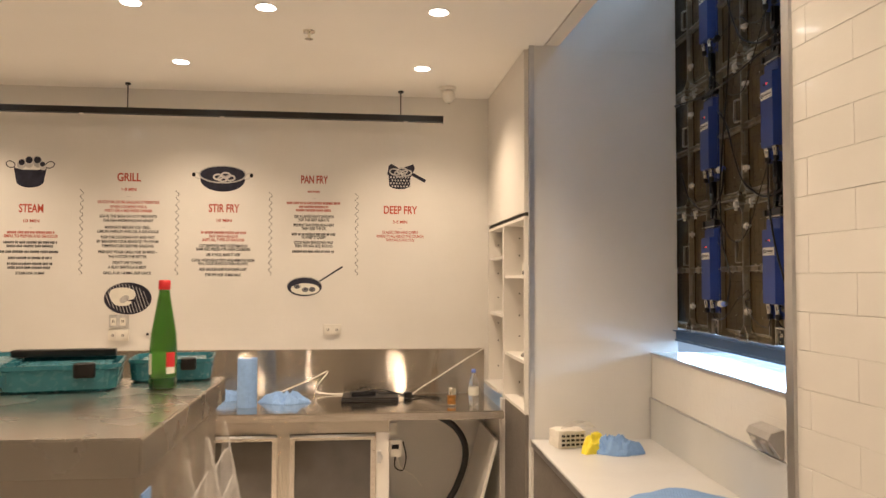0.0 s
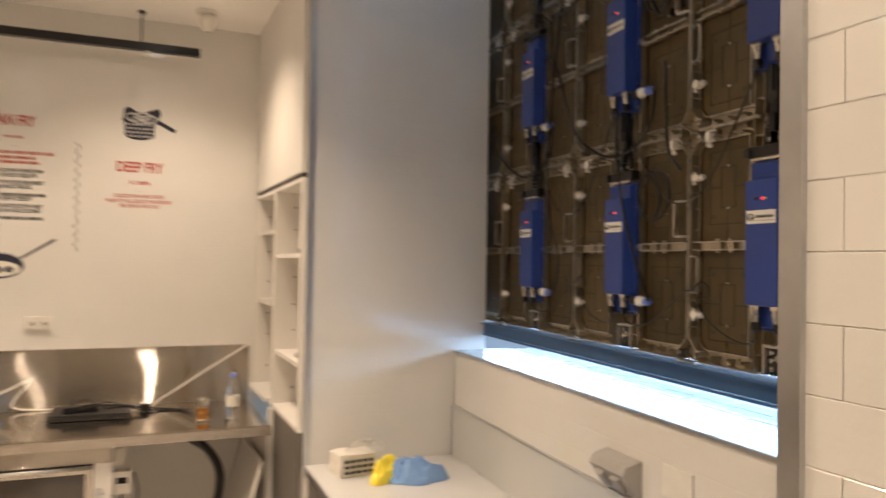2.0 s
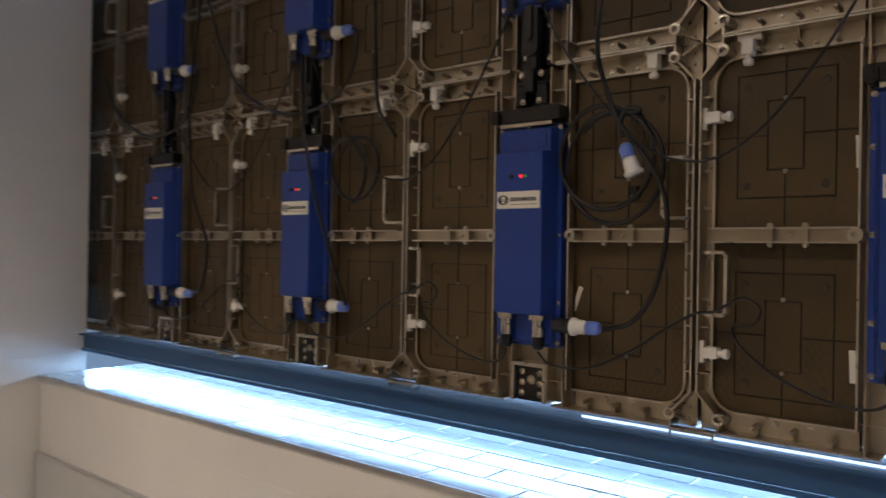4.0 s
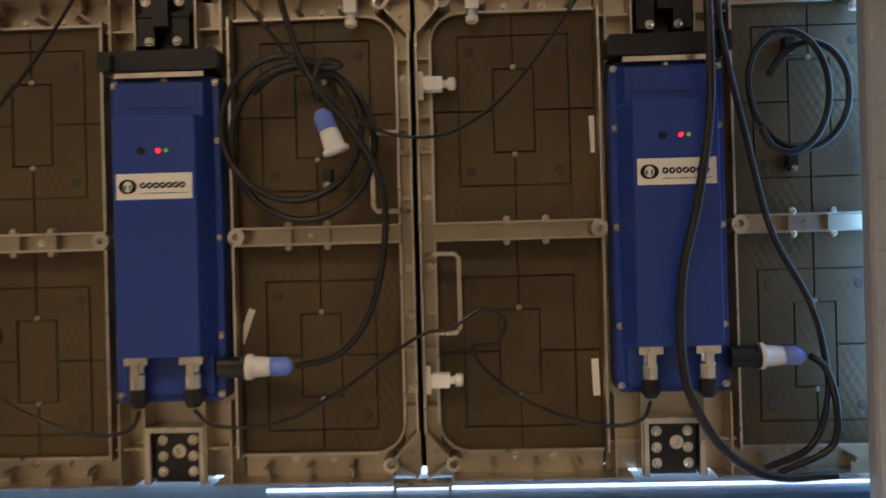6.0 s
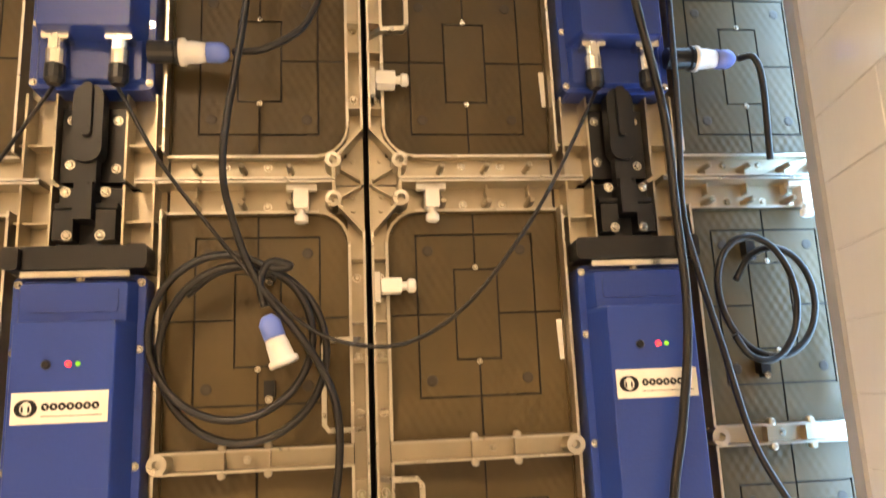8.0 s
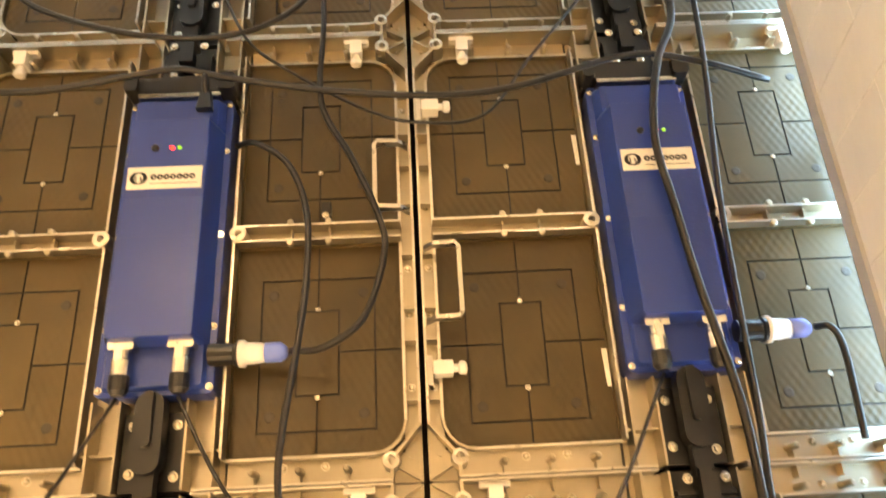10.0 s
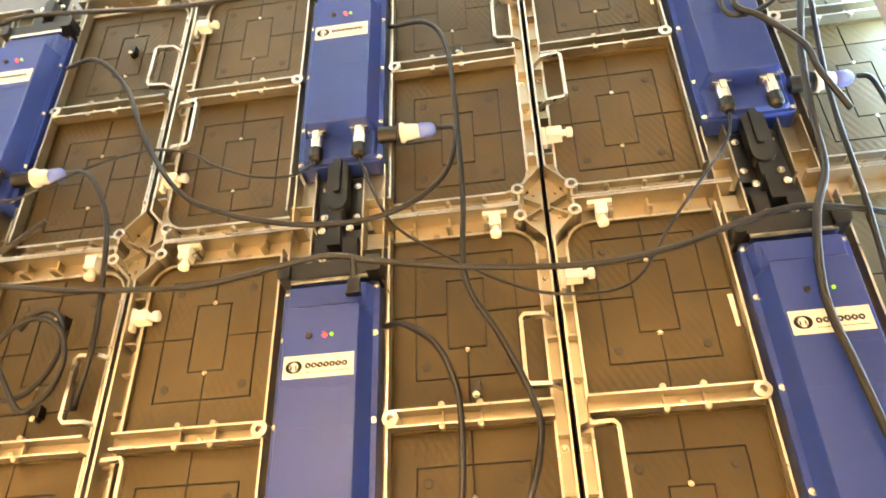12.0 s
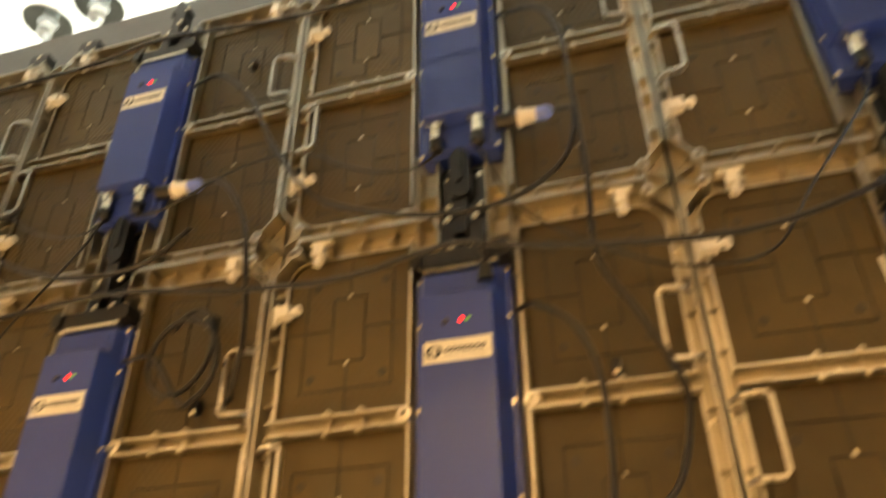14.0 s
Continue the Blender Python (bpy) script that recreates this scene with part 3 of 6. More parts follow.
def build_cabinet():
    cab = thing("screen_cabinet", "cast aluminium video screen cabinet with blue power housing, seen from behind", "screen cabinet", group="screen cabinets")
    fb, lips = frame_mesh()
    fr = part("frame", fb, CAST, cab)
    # the lips' brighter metal paints in the light that their edges catch
    part("machined_edge", lips, CASTFACE, fr, "frame edges in a brighter metal for the light they catch")
    for s in (-1, 1):
        for t in (-1, 1):
            bm = blank()
            lathe(bm, [(0.0108, -0.05), (0.0098, 0.002), (0.0054, 0.0025), (0.0050, -0.012)], (s * 0.280, t * 0.296, 0), 16)
            part("boss", bm, CASTFACE, fr)
        bm = blank()
        lathe(bm, [(0.0118, -0.045), (0.0110, 0.003), (0.0048, 0.0035), (0.0044, -0.008)], (s * 0.088, 0, 0), 16)
        part("boss", bm, CASTFACE, fr)
    for i, (u0, u1, v0, v1) in enumerate(((0.0845, 0.296, 0.0121, 0.2835), (-0.296, -0.0845, 0.0121, 0.2835), (0.0845, 0.296, -0.2835, -0.0121), (-0.296, -0.0845, -0.2835, -0.0121))):
        b0, b1 = blank(), blank()
        module_mesh(b1, b0, u0, u1, v0, v1)
        mod = part("module", b1, [MODULE, SHADEBLACK], cab, "dark brown moulded plastic back of a screen module")
        bm = blank()
        su, sv = math.copysign(1, u0), math.copysign(1, v0)
        ring = [(0.0857, 0.0133)] + [(0.2572 + 0.0376 * math.sin(radians(q)), 0.2447 + 0.0376 * math.cos(radians(q))) for q in range(90, -1, -18)] + [(0.0857, 0.2823)]
        ring.insert(1, (0.2948, 0.0133))
        wall(bm, [(su * x, sv * y) for x, y in ring + ring[:1]], 0.0014, -0.0260, -0.0190)
        part("rim", bm, MODULE, mod)
        tagged(part("dimple", b0, DIMPLE, mod), kind="stuff")
        bm = blank()
        cu, cv = (u0 + u1) / 2, math.copysign(0.157, v0 + v1)
        screws(bm, [(cu, cv + 0.057), (cu, cv - 0.057)], -0.0252, 0.0024, 0.003)
        tagged(part("screw", bm, GALV, mod), kind="stuff")
    # power housing
    bm = blank()
    prism(bm, rounded(-0.071, 0.071, -0.209, 0.209, 0.009), -0.034, 0.002)
    loft(bm, rounded(-0.063, 0.063, -0.152, 0.158, 0.007), 0.002, rounded(-0.0515, 0.0515, -0.147, 0.154, 0.004), 0.041)
    loft(bm, rounded(-0.063, 0.063, 0.150, 0.203, 0.007), 0.002, rounded(-0.056, 0.056, 0.150, 0.198, 0.005), 0.020)
    loft(bm, rounded(-0.062, 0.062, -0.203, -0.145, 0.006), 0.002, rounded(-0.058, 0.058, -0.199, -0.145, 0.005), 0.010)
    bmesh.ops.bevel(bm, geom=[e for e in bm.edges if e.calc_length() > 0.02], offset=0.0014, segments=1, affect="EDGES")
    housing = part("power_housing", bm, BLUE, cab, "blue metal power supply housing")
    bm = blank()
    prism(bm, rounded(-0.047, 0.047, 0.166, 0.192, 0.004), 0.0200, 0.0212)
    part("rib", bm, BLUE, housing)
    for v in (0.036, -0.018):
        part("seam", boxes((-0.0505, 0.0505, v, v + 0.0008, 0.0405, 0.0413)), BLUE, housing)
    bm = blank()
    screws(bm, [(s * 0.0655, v) for s in (-1, 1) for v in (-0.2, -0.125, 0.0, 0.125, 0.2)] + [(0.0, 0.2035)], 0.002, 0.0031)
    tagged(part("screw", bm, GALV, housing), kind="stuff")
    part("sticker", boxes((-0.0475, 0.0475, 0.049, 0.081, 0.041, 0.0416)), LABELW, housing, "white printed sticker")
    bm = blank()
    n = 14
    for ra, a0, a1 in ((0.0098, 60, 300), (0.0098, 240, 480)):
        for k in range(n):
            p, q = radians(a0 + (a1 - a0) * k / n), radians(a0 + (a1 - a0) * (k + 1) / n)
            th = 0.0048 * math.sin(math.pi * (k + 0.5) / n) + 0.0006
            cx, cy = -0.0330 + (0.0015 if a0 > 100 else -0.0015), 0.065
            prism(bm, [(cx + (ra - th) * math.cos(p), cy + (ra - th) * math.sin(p) * 0.9), (cx + ra * math.cos(p), cy + ra * math.sin(p) * 0.9),
                       (cx + ra * math.cos(q), cy + ra * math.sin(q) * 0.9), (cx + (ra - th) * math.cos(q), cy + (ra - th) * math.sin(q) * 0.9)], 0.0416, 0.0419)
    for cx in (-0.0365, -0.030):
        box(bm, cx - 0.001, cx + 0.001, 0.061, 0.067, 0.0416, 0.0419)
    for k in range(7):
        cx, cy = -0.0140 + 0.0082 * k, 0.0660
        for i in range(12):
            p, q = 2 * math.pi * i / 12, 2 * math.pi * (i + 1) / 12
            prism(bm, [(cx + r * math.cos(t), cy + r * math.sin(t)) for r, t in ((0.0015, p), (0.0040, p), (0.0040, q), (0.0015, q))], 0.0416, 0.0419)
    box(bm, -0.018, 0.042, 0.0560, 0.0568, 0.0416, 0.0418)
    part("print", bm, INK, housing, "black printed mark")
    bm = blank()
    lathe(bm, [(0.0048, 0), (0.0048, 0.002), (0.0035, 0.004)], (-0.016, 0.109, 0.041), 12)
    part("button", bm, BLACKPL, housing)
    bm = blank()
    lathe(bm, [(0.0029, 0), (0.0025, 0.002), (0.0011, 0.003)], (0.006, 0.109, 0.041), 12)
    part("red_lamp", bm, REDLED, housing, "glowing red indicator")
    bm = blank()
    lathe(bm, [(0.0028, 0), (0.0024, 0.0018), (0.0011, 0.0024)], (0.0155, 0.109, 0.041), 12)
    part("green_lamp", bm, GREENLED, housing, "faint green indicator")
    for u in (-0.034, 0.036):
        bm = blank()
        prism(bm, rounded(u - 0.015, u + 0.015, -0.158, -0.148, 0.002), 0.010, 0.030)
        lathe(bm, [(0.0105, -0.188), (0.0112, -0.170), (0.0095, -0.168), (0.0095, -0.152)], (u, -0.022, 0), 14, AXIS_V)
        box(bm, u - 0.005, u + 0.005, -0.172, -0.156, 0.028, 0.0335)
        con = part("data_connector", bm, GALV, cab, "silver locking data connector")
        bm = blank()
        lathe(bm, [(0.0072, -0.212), (0.0115, -0.206), (0.0115, -0.189), (0.008, -0.187)], (u, -0.022, 0), 14, AXIS_V)
        part("bushing", bm, BLACKPL, con, "black cable bushing")
    bm = blank()
    lathe(bm, [(0.0135, 0.066), (0.0135, 0.096), (0.016, 0.098), (0.016, 0.103)], (0, -0.165, 0), 16, pose(0, 0, 0.012) @ AXIS_U)
    part("power_socket", bm, BLACKPL, cab)
    # black cap over the housing and the row lock
    bm = blank()
    prism(bm, rounded(-0.072, 0.072, 0.2135, 0.240, 0.006), -0.03, 0.018)
    prism(bm, rounded(-0.076, -0.058, 0.2125, 0.238, 0.005), -0.01, 0.026)
    prism(bm, rounded(0.052, 0.076, 0.2125, 0.240, 0.005), -0.01, 0.026)
    cap = part("cap", bm, BLACKPL, cab, "black plastic carrying cap")
    part("plate", boxes((-0.057, 0.057, 0.2045, 0.211, 0.0, 0.020)), GALV, cap)
    bm = boxes((-0.037, 0.037, 0.248, 0.3165, -0.036, -0.020), (-0.034, -0.012, 0.250, 0.285, -0.02, 0.002), (0.012, 0.034, 0.250, 0.285, -0.02, 0.002),
               (-0.034, 0.034, 0.288, 0.294, -0.02, -0.002), (-0.010, 0.010, 0.272, 0.316, -0.02, 0.012))
    lock = part("lock_block", bm, BLACKPL, cab, "black row lock")
    bm = blank()
    screws(bm, [(-0.018, 0.255), (0.018, 0.255), (-0.022, 0.306), (0.022, 0.306)], 0.002, 0.004)
    tagged(part("screw", bm, GALV, lock), kind="stuff")
    # carrying handles
    for s in (1, -1):
        bm = blank()
        path = [(s * 0.312, s * 0.128, -0.012), (s * 0.300, s * 0.128, 0.003), (s * 0.272, s * 0.128, 0.006), (s * 0.267, s * 0.122, 0.006), (s * 0.267, s * 0.034, 0.006),
                (s * 0.272, s * 0.028, 0.006), (s * 0.300, s * 0.028, 0.003), (s * 0.312, s * 0.028, -0.012)]
        strap(bm, path, 0.0054, 0.0115)
        part("handle", bm, CASTFACE, cab, "bent metal carrying handle")
    # white latches
    for m in [pose(-0.304, v, -0.006, 0, 0, 0) for v in (0.190, -0.190)] + [pose(s * 0.242, 0.306, -0.006, 0, 0, -90) for s in (-1, 1)]:
        bm = blank()
        prism(bm, rounded(-0.002, 0.022, -0.0085, 0.0085, 0.002), -0.012, 0.009)
        lathe(bm, [(0.0050, 0.022), (0.0050, 0.028), (0.0082, 0.030), (0.0082, 0.037), (0.005, 0.039)], (0, 0, 0), 14, AXIS_U)
        box(bm, -0.010, -0.003, -0.018, 0.018, -0.012, -0.002)
        for v in bm.verts:
            v.co = m @ v.co
        part("latch", bm, WHITEPL, cab, "white plastic locking latch")
    # bits of tape and loose screws in the frame
    bm = blank()
    screws(bm, [(s * 0.306, v) for s in (-1, 1) for v in (-0.205, -0.11, -0.045, 0.045, 0.11, 0.205)], -0.034, 0.0036)
    screws(bm, [(s * u, t * 0.295) for s in (-1, 1) for t in (-1, 1) for u in (0.15, 0.2)], -0.034, 0.0036)
    screws(bm, [(s * 0.180, 0.0) for s in (-1, 1)], -0.0235, 0.003)
    tagged(part("screw", bm, GALV, fr), kind="stuff")
    return cab


cabinets = {}
base_cab = build_cabinet()
base_cab.matrix_basis = cabinet_pose(0, 0)
cabinets[0, 0] = base_cab
for col in range(5):
    for row in range(3):
        if (col, row) != (0, 0):
            cabinets[col, row] = copy_thing(base_cab, cabinet_pose(col, row))
# row locks: levers that join a row to the one under it
lever = thing("row_lock_lever", "black plastic lever locking two screen cabinets together", "lever", cabinet_pose(0, 1), "row lock levers")
bm = blank()
prism(bm, rounded(-0.017, 0.017, -0.300, -0.205, 0.016, 4), -0.012, 0.010)
prism(bm, rounded(-0.011, 0.011, -0.336, -0.285, 0.004, 2), -0.012, 0.004)
part("arm", bm, BLACKPL, lever)
bm = blank()
prism(bm, rounded(-0.006, 0.006, -0.270, -0.205, 0.005, 3), 0.010, 0.016)
part("grip", bm, BLACKPL, lever)
bm = boxes((-0.037, 0.037, -0.3165, -0.225, -0.036, -0.018))
part("bracket", bm, BLACKPL, lever)
bm = blank()
screws(bm, [(-0.026, -0.24), (0.026, -0.24), (-0.026, -0.295), (0.026, -0.30)], -0.018, 0.004)
tagged(part("screw", bm, GALV, lever), kind="stuff")
for col in range(5):
    for row in (1, 2):
        if (col, row) != (0, 1):
            copy_thing(lever, cabinet_pose(col, row))
foot = thing("mounting_plate", "black mounting plate with screws at the foot of a screen cabinet", "bracket", cabinet_pose(0, 0), "mounting plates")
bm = boxes((-0.030, 0.030, -0.317, -0.250, -0.036, -0.014))
part("plate", bm, BLACKPL, foot)
bm = boxes((-0.038, 0.038, -0.250, -0.243, -0.036, -0.002), (-0.038, -0.032, -0.317, -0.25, -0.036, -0.002), (0.032, 0.038, -0.317, -0.25, -0.036, -0.002))
part("bracket", bm, CASTFACE, foot)
bm = blank()
screws(bm, [(-0.020, -0.262), (0.020, -0.262), (-0.020, -0.283), (0.020, -0.283), (-0.02, -0.303), (0.02, -0.303)], -0.014, 0.0045)
lathe(bm, [(0.009, 0), (0.009, 0.006), (0.004, 0.006), (0.004, 0.001)], (0.004, -0.275, -0.014), 12)
tagged(part("screw", bm, GALV, foot), kind="stuff")
for col in range(1, 5):
    copy_thing(foot, cabinet_pose(col, 0))
# bright bar with two legs, added to show the ledge lit under each seam
clip = thing("seam_clip", "bright metal bar added under a cabinet seam for the lit ledge there", "clip", Matrix.Translation((XL, S0, Z0)) @ FACE, "seam clips")
part("bar", boxes((-0.037, 0.037, -0.0030, 0.0032, -0.012, 0.008)), CASTFACE, clip)
for u in (-0.037, 0.033):
    part("leg", boxes((u, u + 0.004, -0.010, -0.0031, -0.012, 0.008)), CASTFACE, clip)
for col in range(1, 4):
    copy_thing(clip, Matrix.Translation((XL, S0 + PITCH * col, Z0)) @ FACE)
# lit side of the screen, towards the hall
# added black sheet: blocks the lit face's glow and keeps the seams dark
struct("screen_backing", boxes((XL + 0.063, XL + 0.069, 1.46, 4.66, Z0 + 0.004, Z0 + 1.92)), SHADEBLACK, "black sheet added behind the modules to keep screen light out of the seams")
struct("screen_face", boxes((XL + 0.070, XL + 0.082, 1.46, 4.66, Z0 - 0.008, Z0 + 1.92)), SCREEN, "lit front of the video screen facing the hall")

# ---- mural: printed cooking guide ----
YB = 1.245


def flat(pts, y, m=None):
    """A thin print in the mural plane: pts are (x, z) in kitchen axes."""
    bm = blank()
    prism(bm, [(x, z) for x, z in pts], 0, 0.0006)
    for v in bm.verts:
        v.co = Vector((v.co.x, y - v.co.z, v.co.y))
    return bm


def ellipse(cx, cz, rx, rz, n=28, a=0.0, a0=0, a1=360):
    ca, sa = math.cos(radians(a)), math.sin(radians(a))
    out = []
    for i in range(n):
        t = radians(a0 + (a1 - a0) * i / (n if a1 - a0 == 360 else n - 1))
        x, z = rx * math.cos(t), rz * math.sin(t)
        out.append((cx + x * ca - z * sa, cz + x * sa + z * ca))
    return out


def printed(name, outline, mat, parent, layer=0):
    return part(name, flat(outline, YB - 0.0005 - 0.0007 * layer), mat, parent)


def ring(name, cx, cz, rx, rz, th, mat, parent, layer=0, n=24, a=0):
    bm = blank()
    outer, inner = ellipse(cx, cz, rx, rz, n, a), ellipse(cx, cz, rx - th, rz - th, n, a)
    y = YB - 0.0008 - 0.0007 * layer
    vo, vi = [bm.verts.new((x, y, z)) for x, z in outer], [bm.verts.new((x, y, z)) for x, z in inner]
    for i in range(n):
        bm.faces.new((vo[i], vo[(i + 1) % n], vi[(i + 1) % n], vi[i]))
    return part(name, bm, mat, parent)


def lettering(name, text, cx, cz, height, mat, parent, width=None):
    cu = bpy.data.curves.new(name, "FONT")
    cu.body, cu.align_x, cu.align_y, cu.size, cu.extrude = text, "CENTER", "CENTER", height * 1.38, 0.0003
    cu.offset = height * 0.032
    tmp = new(name, cu)
    bpy.context.view_layer.update()
    me = bpy.data.meshes.new_from_object(tmp)
    bpy.data.objects.remove(tmp)
    xs = [v.co.x for v in me.vertices]
    k = width / (max(xs) - min(xs)) if width else 0.62
    for v in me.vertices:
        v.co = Vector((cx + v.co.x * k, YB - 0.0008 - v.co.z, cz + v.co.y))
    me.materials.clear()
    me.materials.append(mat)
    ob = new(name, me)
    ob.parent = parent
    return ob


def bar_line(cx, cz, w, h, mat, parent, seed):
    """A line of writing too small to read, as small upright bars grouped into words."""
    rng = random.Random(seed)
    bm, x = blank(), cx - w / 2
    while x < cx + w / 2 - 0.006:
        for _ in range(rng.randint(2, 7)):
            d = rng.uniform(0.0058, 0.0078)
            if x + d > cx + w / 2:
                break
            box(bm, x, x + d, YB - 0.0012, YB - 0.0003, cz - h / 2, cz + h / 2)
            x += d + 0.0030
        x += 0.0055
    return part("text_line", bm, mat, parent)


def guide(cx, head_z, head, head_w, minutes, lines, name):
    g = thing(name, "printed cooking instructions with red heading on the tiled wall", "wall print", K, "cooking guide columns")
    lettering("heading", head, cx, head_z, 0.056, REDINK, g, head_w)
    mz = head_z - 0.082
    if minutes:
        lettering("minutes", minutes, cx, mz, 0.021, REDINK, g, 0.10)
    else:
        bar_line(cx, mz, 0.085, 0.013, REDINK, g, 3)
    part("dash", boxes((cx - 0.012, cx + 0.012, YB - 0.001, YB - 0.0003, mz - 0.047, mz - 0.044)), INKGREY, g)
    for k, (z, w, text, red) in enumerate(lines):
        mat = REDINK if red else INK
        if text:
            lettering("text_line", text, cx, z, 0.0195, mat, g, w)
        else:
            bar_line(cx, z, w, 0.0165, mat, g, k + int(abs(cx) * 100))
    return g


guide(-2.486, 2.389, "GRILL", 0.155, "6-8 MIN", [
    (2.221, 0.40, "OUTDOOR, OR IN, GRILLING IS VERSATILE", 1), (2.190, 0.24, "WHEN COOKING FOR A", 1), (2.163, 0.31, "PARTY OR A MID WEEK DINNER", 1),
    (2.125, 0.37, "LEAVE THE SKIN ON AS IT PREVENTS", 0), (2.096, 0.33, "THE FISH FROM FALLING APART", 0),
    (2.050, 0.30, "MARINATE BEFORE YOU GRILL", 0), (2.022, 0.40, "LEMON, PARSLEY AND OIL IS DELICIOUS", 0),
    (1.983, 0.35, "KEEP THE COOKING HOT AND FAST", 0), (1.954, 0.40, "BY BRINGING YOUR SEAFOOD TO ROOM", 0), (1.924, 0.34, "TEMPERATURE BEFORE GRILLING", 0),
    (1.883, 0.38, "PREHEAT YOUR GRILL FOR 20 MINS -", 0), (1.852, 0.25, "THE HOTTER THE BETTER", 0), (1.811, 0.19, "DON'T USE TONGS!", 0), (1.780, 0.25, "A FLAT SPATULA IS BEST", 0), (1.741, 0.31, "GRILL FOR 6-8 MIN, FLIP ONCE", 0)], "grill_guide")
guide(-3.109, 2.169, "STEAM", 0.155, "10 MIN", [
    (2.011, 0.30, "", 1), (1.985, 0.34, "SIMPLE TO PREPARE AND DELICIOUS", 1), (1.944, 0.34, "", 0), (1.919, 0.30, "", 0), (1.881, 0.38, "", 0),
    (1.840, 0.28, "", 0), (1.801, 0.29, "", 0), (1.775, 0.28, "", 0), (1.737, 0.18, "STEAM FOR 10 MIN", 0)], "steam_guide")
guide(-1.856, 2.186, "STIR FRY", 0.205, "10 MIN", [
    (2.022, 0.30, "", 1), (1.996, 0.19, "FAST AND FABULOUS", 1), (1.971, 0.28, "SUITS ALL TYPES OF SEAFOOD", 1),
    (1.930, 0.32, "CUT SEAFOOD AND VEGETABLES IN", 0), (1.907, 0.36, "SAME SIZE PIECES FOR EVEN COOKING", 0), (1.869, 0.23, "USE A WOK, MAKE IT HOT", 0),
    (1.831, 0.42, "COOK VEGETABLES FIRST AND REMOVE FROM", 0), (1.808, 0.33, "PAN, COOK SEAFOOD THEN REUNITE", 0), (1.769, 0.32, "ADD SAUCES AND FLAVOURS LAST", 0), (1.731, 0.24, "STIR FRY FOR 10 MIN MAX", 0)], "stir_fry_guide")
guide(-1.246, 2.395, "PAN FRY", 0.185, "", [
    (2.233, 0.37, "", 1), (2.207, 0.20, "", 1), (2.183, 0.24, "", 1),
    (2.139, 0.27, "USE A LARGE HEAVY BASE PAN", 0), (2.115, 0.21, "FOR THE BEST RESULTS", 0), (2.079, 0.28, "PREHEAT PAN OVER HIGH HEAT", 0), (2.056, 0.17, "THEN ADD THE OIL", 0),
    (2.016, 0.30, "", 0), (1.994, 0.17, "TO KEEP IT CRISPY", 0), (1.958, 0.27, "COOK FLESH SIDE DOWN FIRST", 0), (1.934, 0.26, "THEN THE SKIN SIDE, SECOND", 0), (1.896, 0.29, "", 0)], "pan_fry_guide")
guide(-0.647, 2.190, "DEEP FRY", 0.235, "3-5 MIN", [
    (2.035, 0.25, "CLASSIC FISH AND CHIPS?", 1), (2.007, 0.33, "WHEN IT'S ALL ABOUT THE CRUNCH", 1), (1.981, 0.20, "THIS ONE IS FOR YOU", 1)], "deep_fry_guide")
for x in (-2.789, -2.165, -1.542, -0.950):
    line = thing("wavy_divider", "thin wavy printed line between cooking guide columns", "wall print", K, "wavy dividers")
    pts = [(x + 0.010 * math.sin(2 * math.pi * i / 10), YB - 0.0008, 1.73 + 0.577 * i / 118) for i in range(119)]
    bm = blank()
    for (x0, y0, z0), (x1, _, z1) in zip(pts, pts[1:]):
        bm.faces.new([bm.verts.new(q) for q in ((x0 - 0.002, y0, z0), (x0 + 0.002, y0, z0), (x1 + 0.002, y0, z1), (x1 - 0.002, y0, z1))])
    part("line", bm, INK, line)
# illustrations
g = thing("pot_picture", "printed picture of a dark pot of mussels", "wall print", K)
cx, cz = -3.122, 2.415
printed("pot", [(cx - 0.105, cz + 0.03), *[(cx + 0.088 * math.cos(radians(t)), cz - 0.06 + 0.045 * math.sin(radians(t))) for t in range(180, 361, 15)], (cx + 0.105, cz + 0.03), (cx + 0.05, cz + 0.015), (cx - 0.05, cz + 0.015)], INKBLUE, g)
for dx, dz, r in ((-0.055, 0.052, 0.036), (-0.008, 0.068, 0.040), (0.045, 0.070, 0.040), (0.078, 0.042, 0.030)):
    printed("mussel", ellipse(cx + dx, cz + dz, r * 0.75, r, a=dx * 300), INKGREY, g, 1)
    printed("mussel", ellipse(cx + dx, cz + dz + 0.012, r * 0.55, r * 0.55, a=dx * 300), INKBLUE, g, 2)
for s in (-1, 1):
    ring("pot_handle", cx + s * 0.125, cz + 0.05, 0.032, 0.024, 0.006, INKBLUE, g, 1, a=s * 20)
g = thing("wok_picture", "printed picture of a dark wok with seafood", "wall print", K)
cx, cz = -1.867, 2.400
printed("wok", ellipse(cx, cz - 0.012, 0.150, 0.085), INKBLUE, g)
printed("rim", ellipse(cx, cz + 0.022, 0.160, 0.062), INKGREY, g, 1)
printed("inside", ellipse(cx, cz + 0.023, 0.150, 0.054), INKBLUE, g, 2)
for dx, dz in ((-0.03, 0.0), (0.02, 0.012), (0.05, -0.006), (0.0, -0.012)):
    ring("squid_ring", cx + dx, cz + dz + 0.004, 0.036, 0.024, 0.012, INKGREY, g, 3)
for s in (-1, 1):
    ring("wok_handle", cx + s * 0.168, cz + 0.012, 0.034, 0.020, 0.006, INKGREY, g, 1, a=s * 25)
    printed("grip", ellipse(cx + s * 0.193, cz + 0.018, 0.012, 0.014), INK, g, 3)
g = thing("basket_picture", "printed picture of a frying basket with squid rings", "wall print", K)
cx, cz = -0.640, 2.430
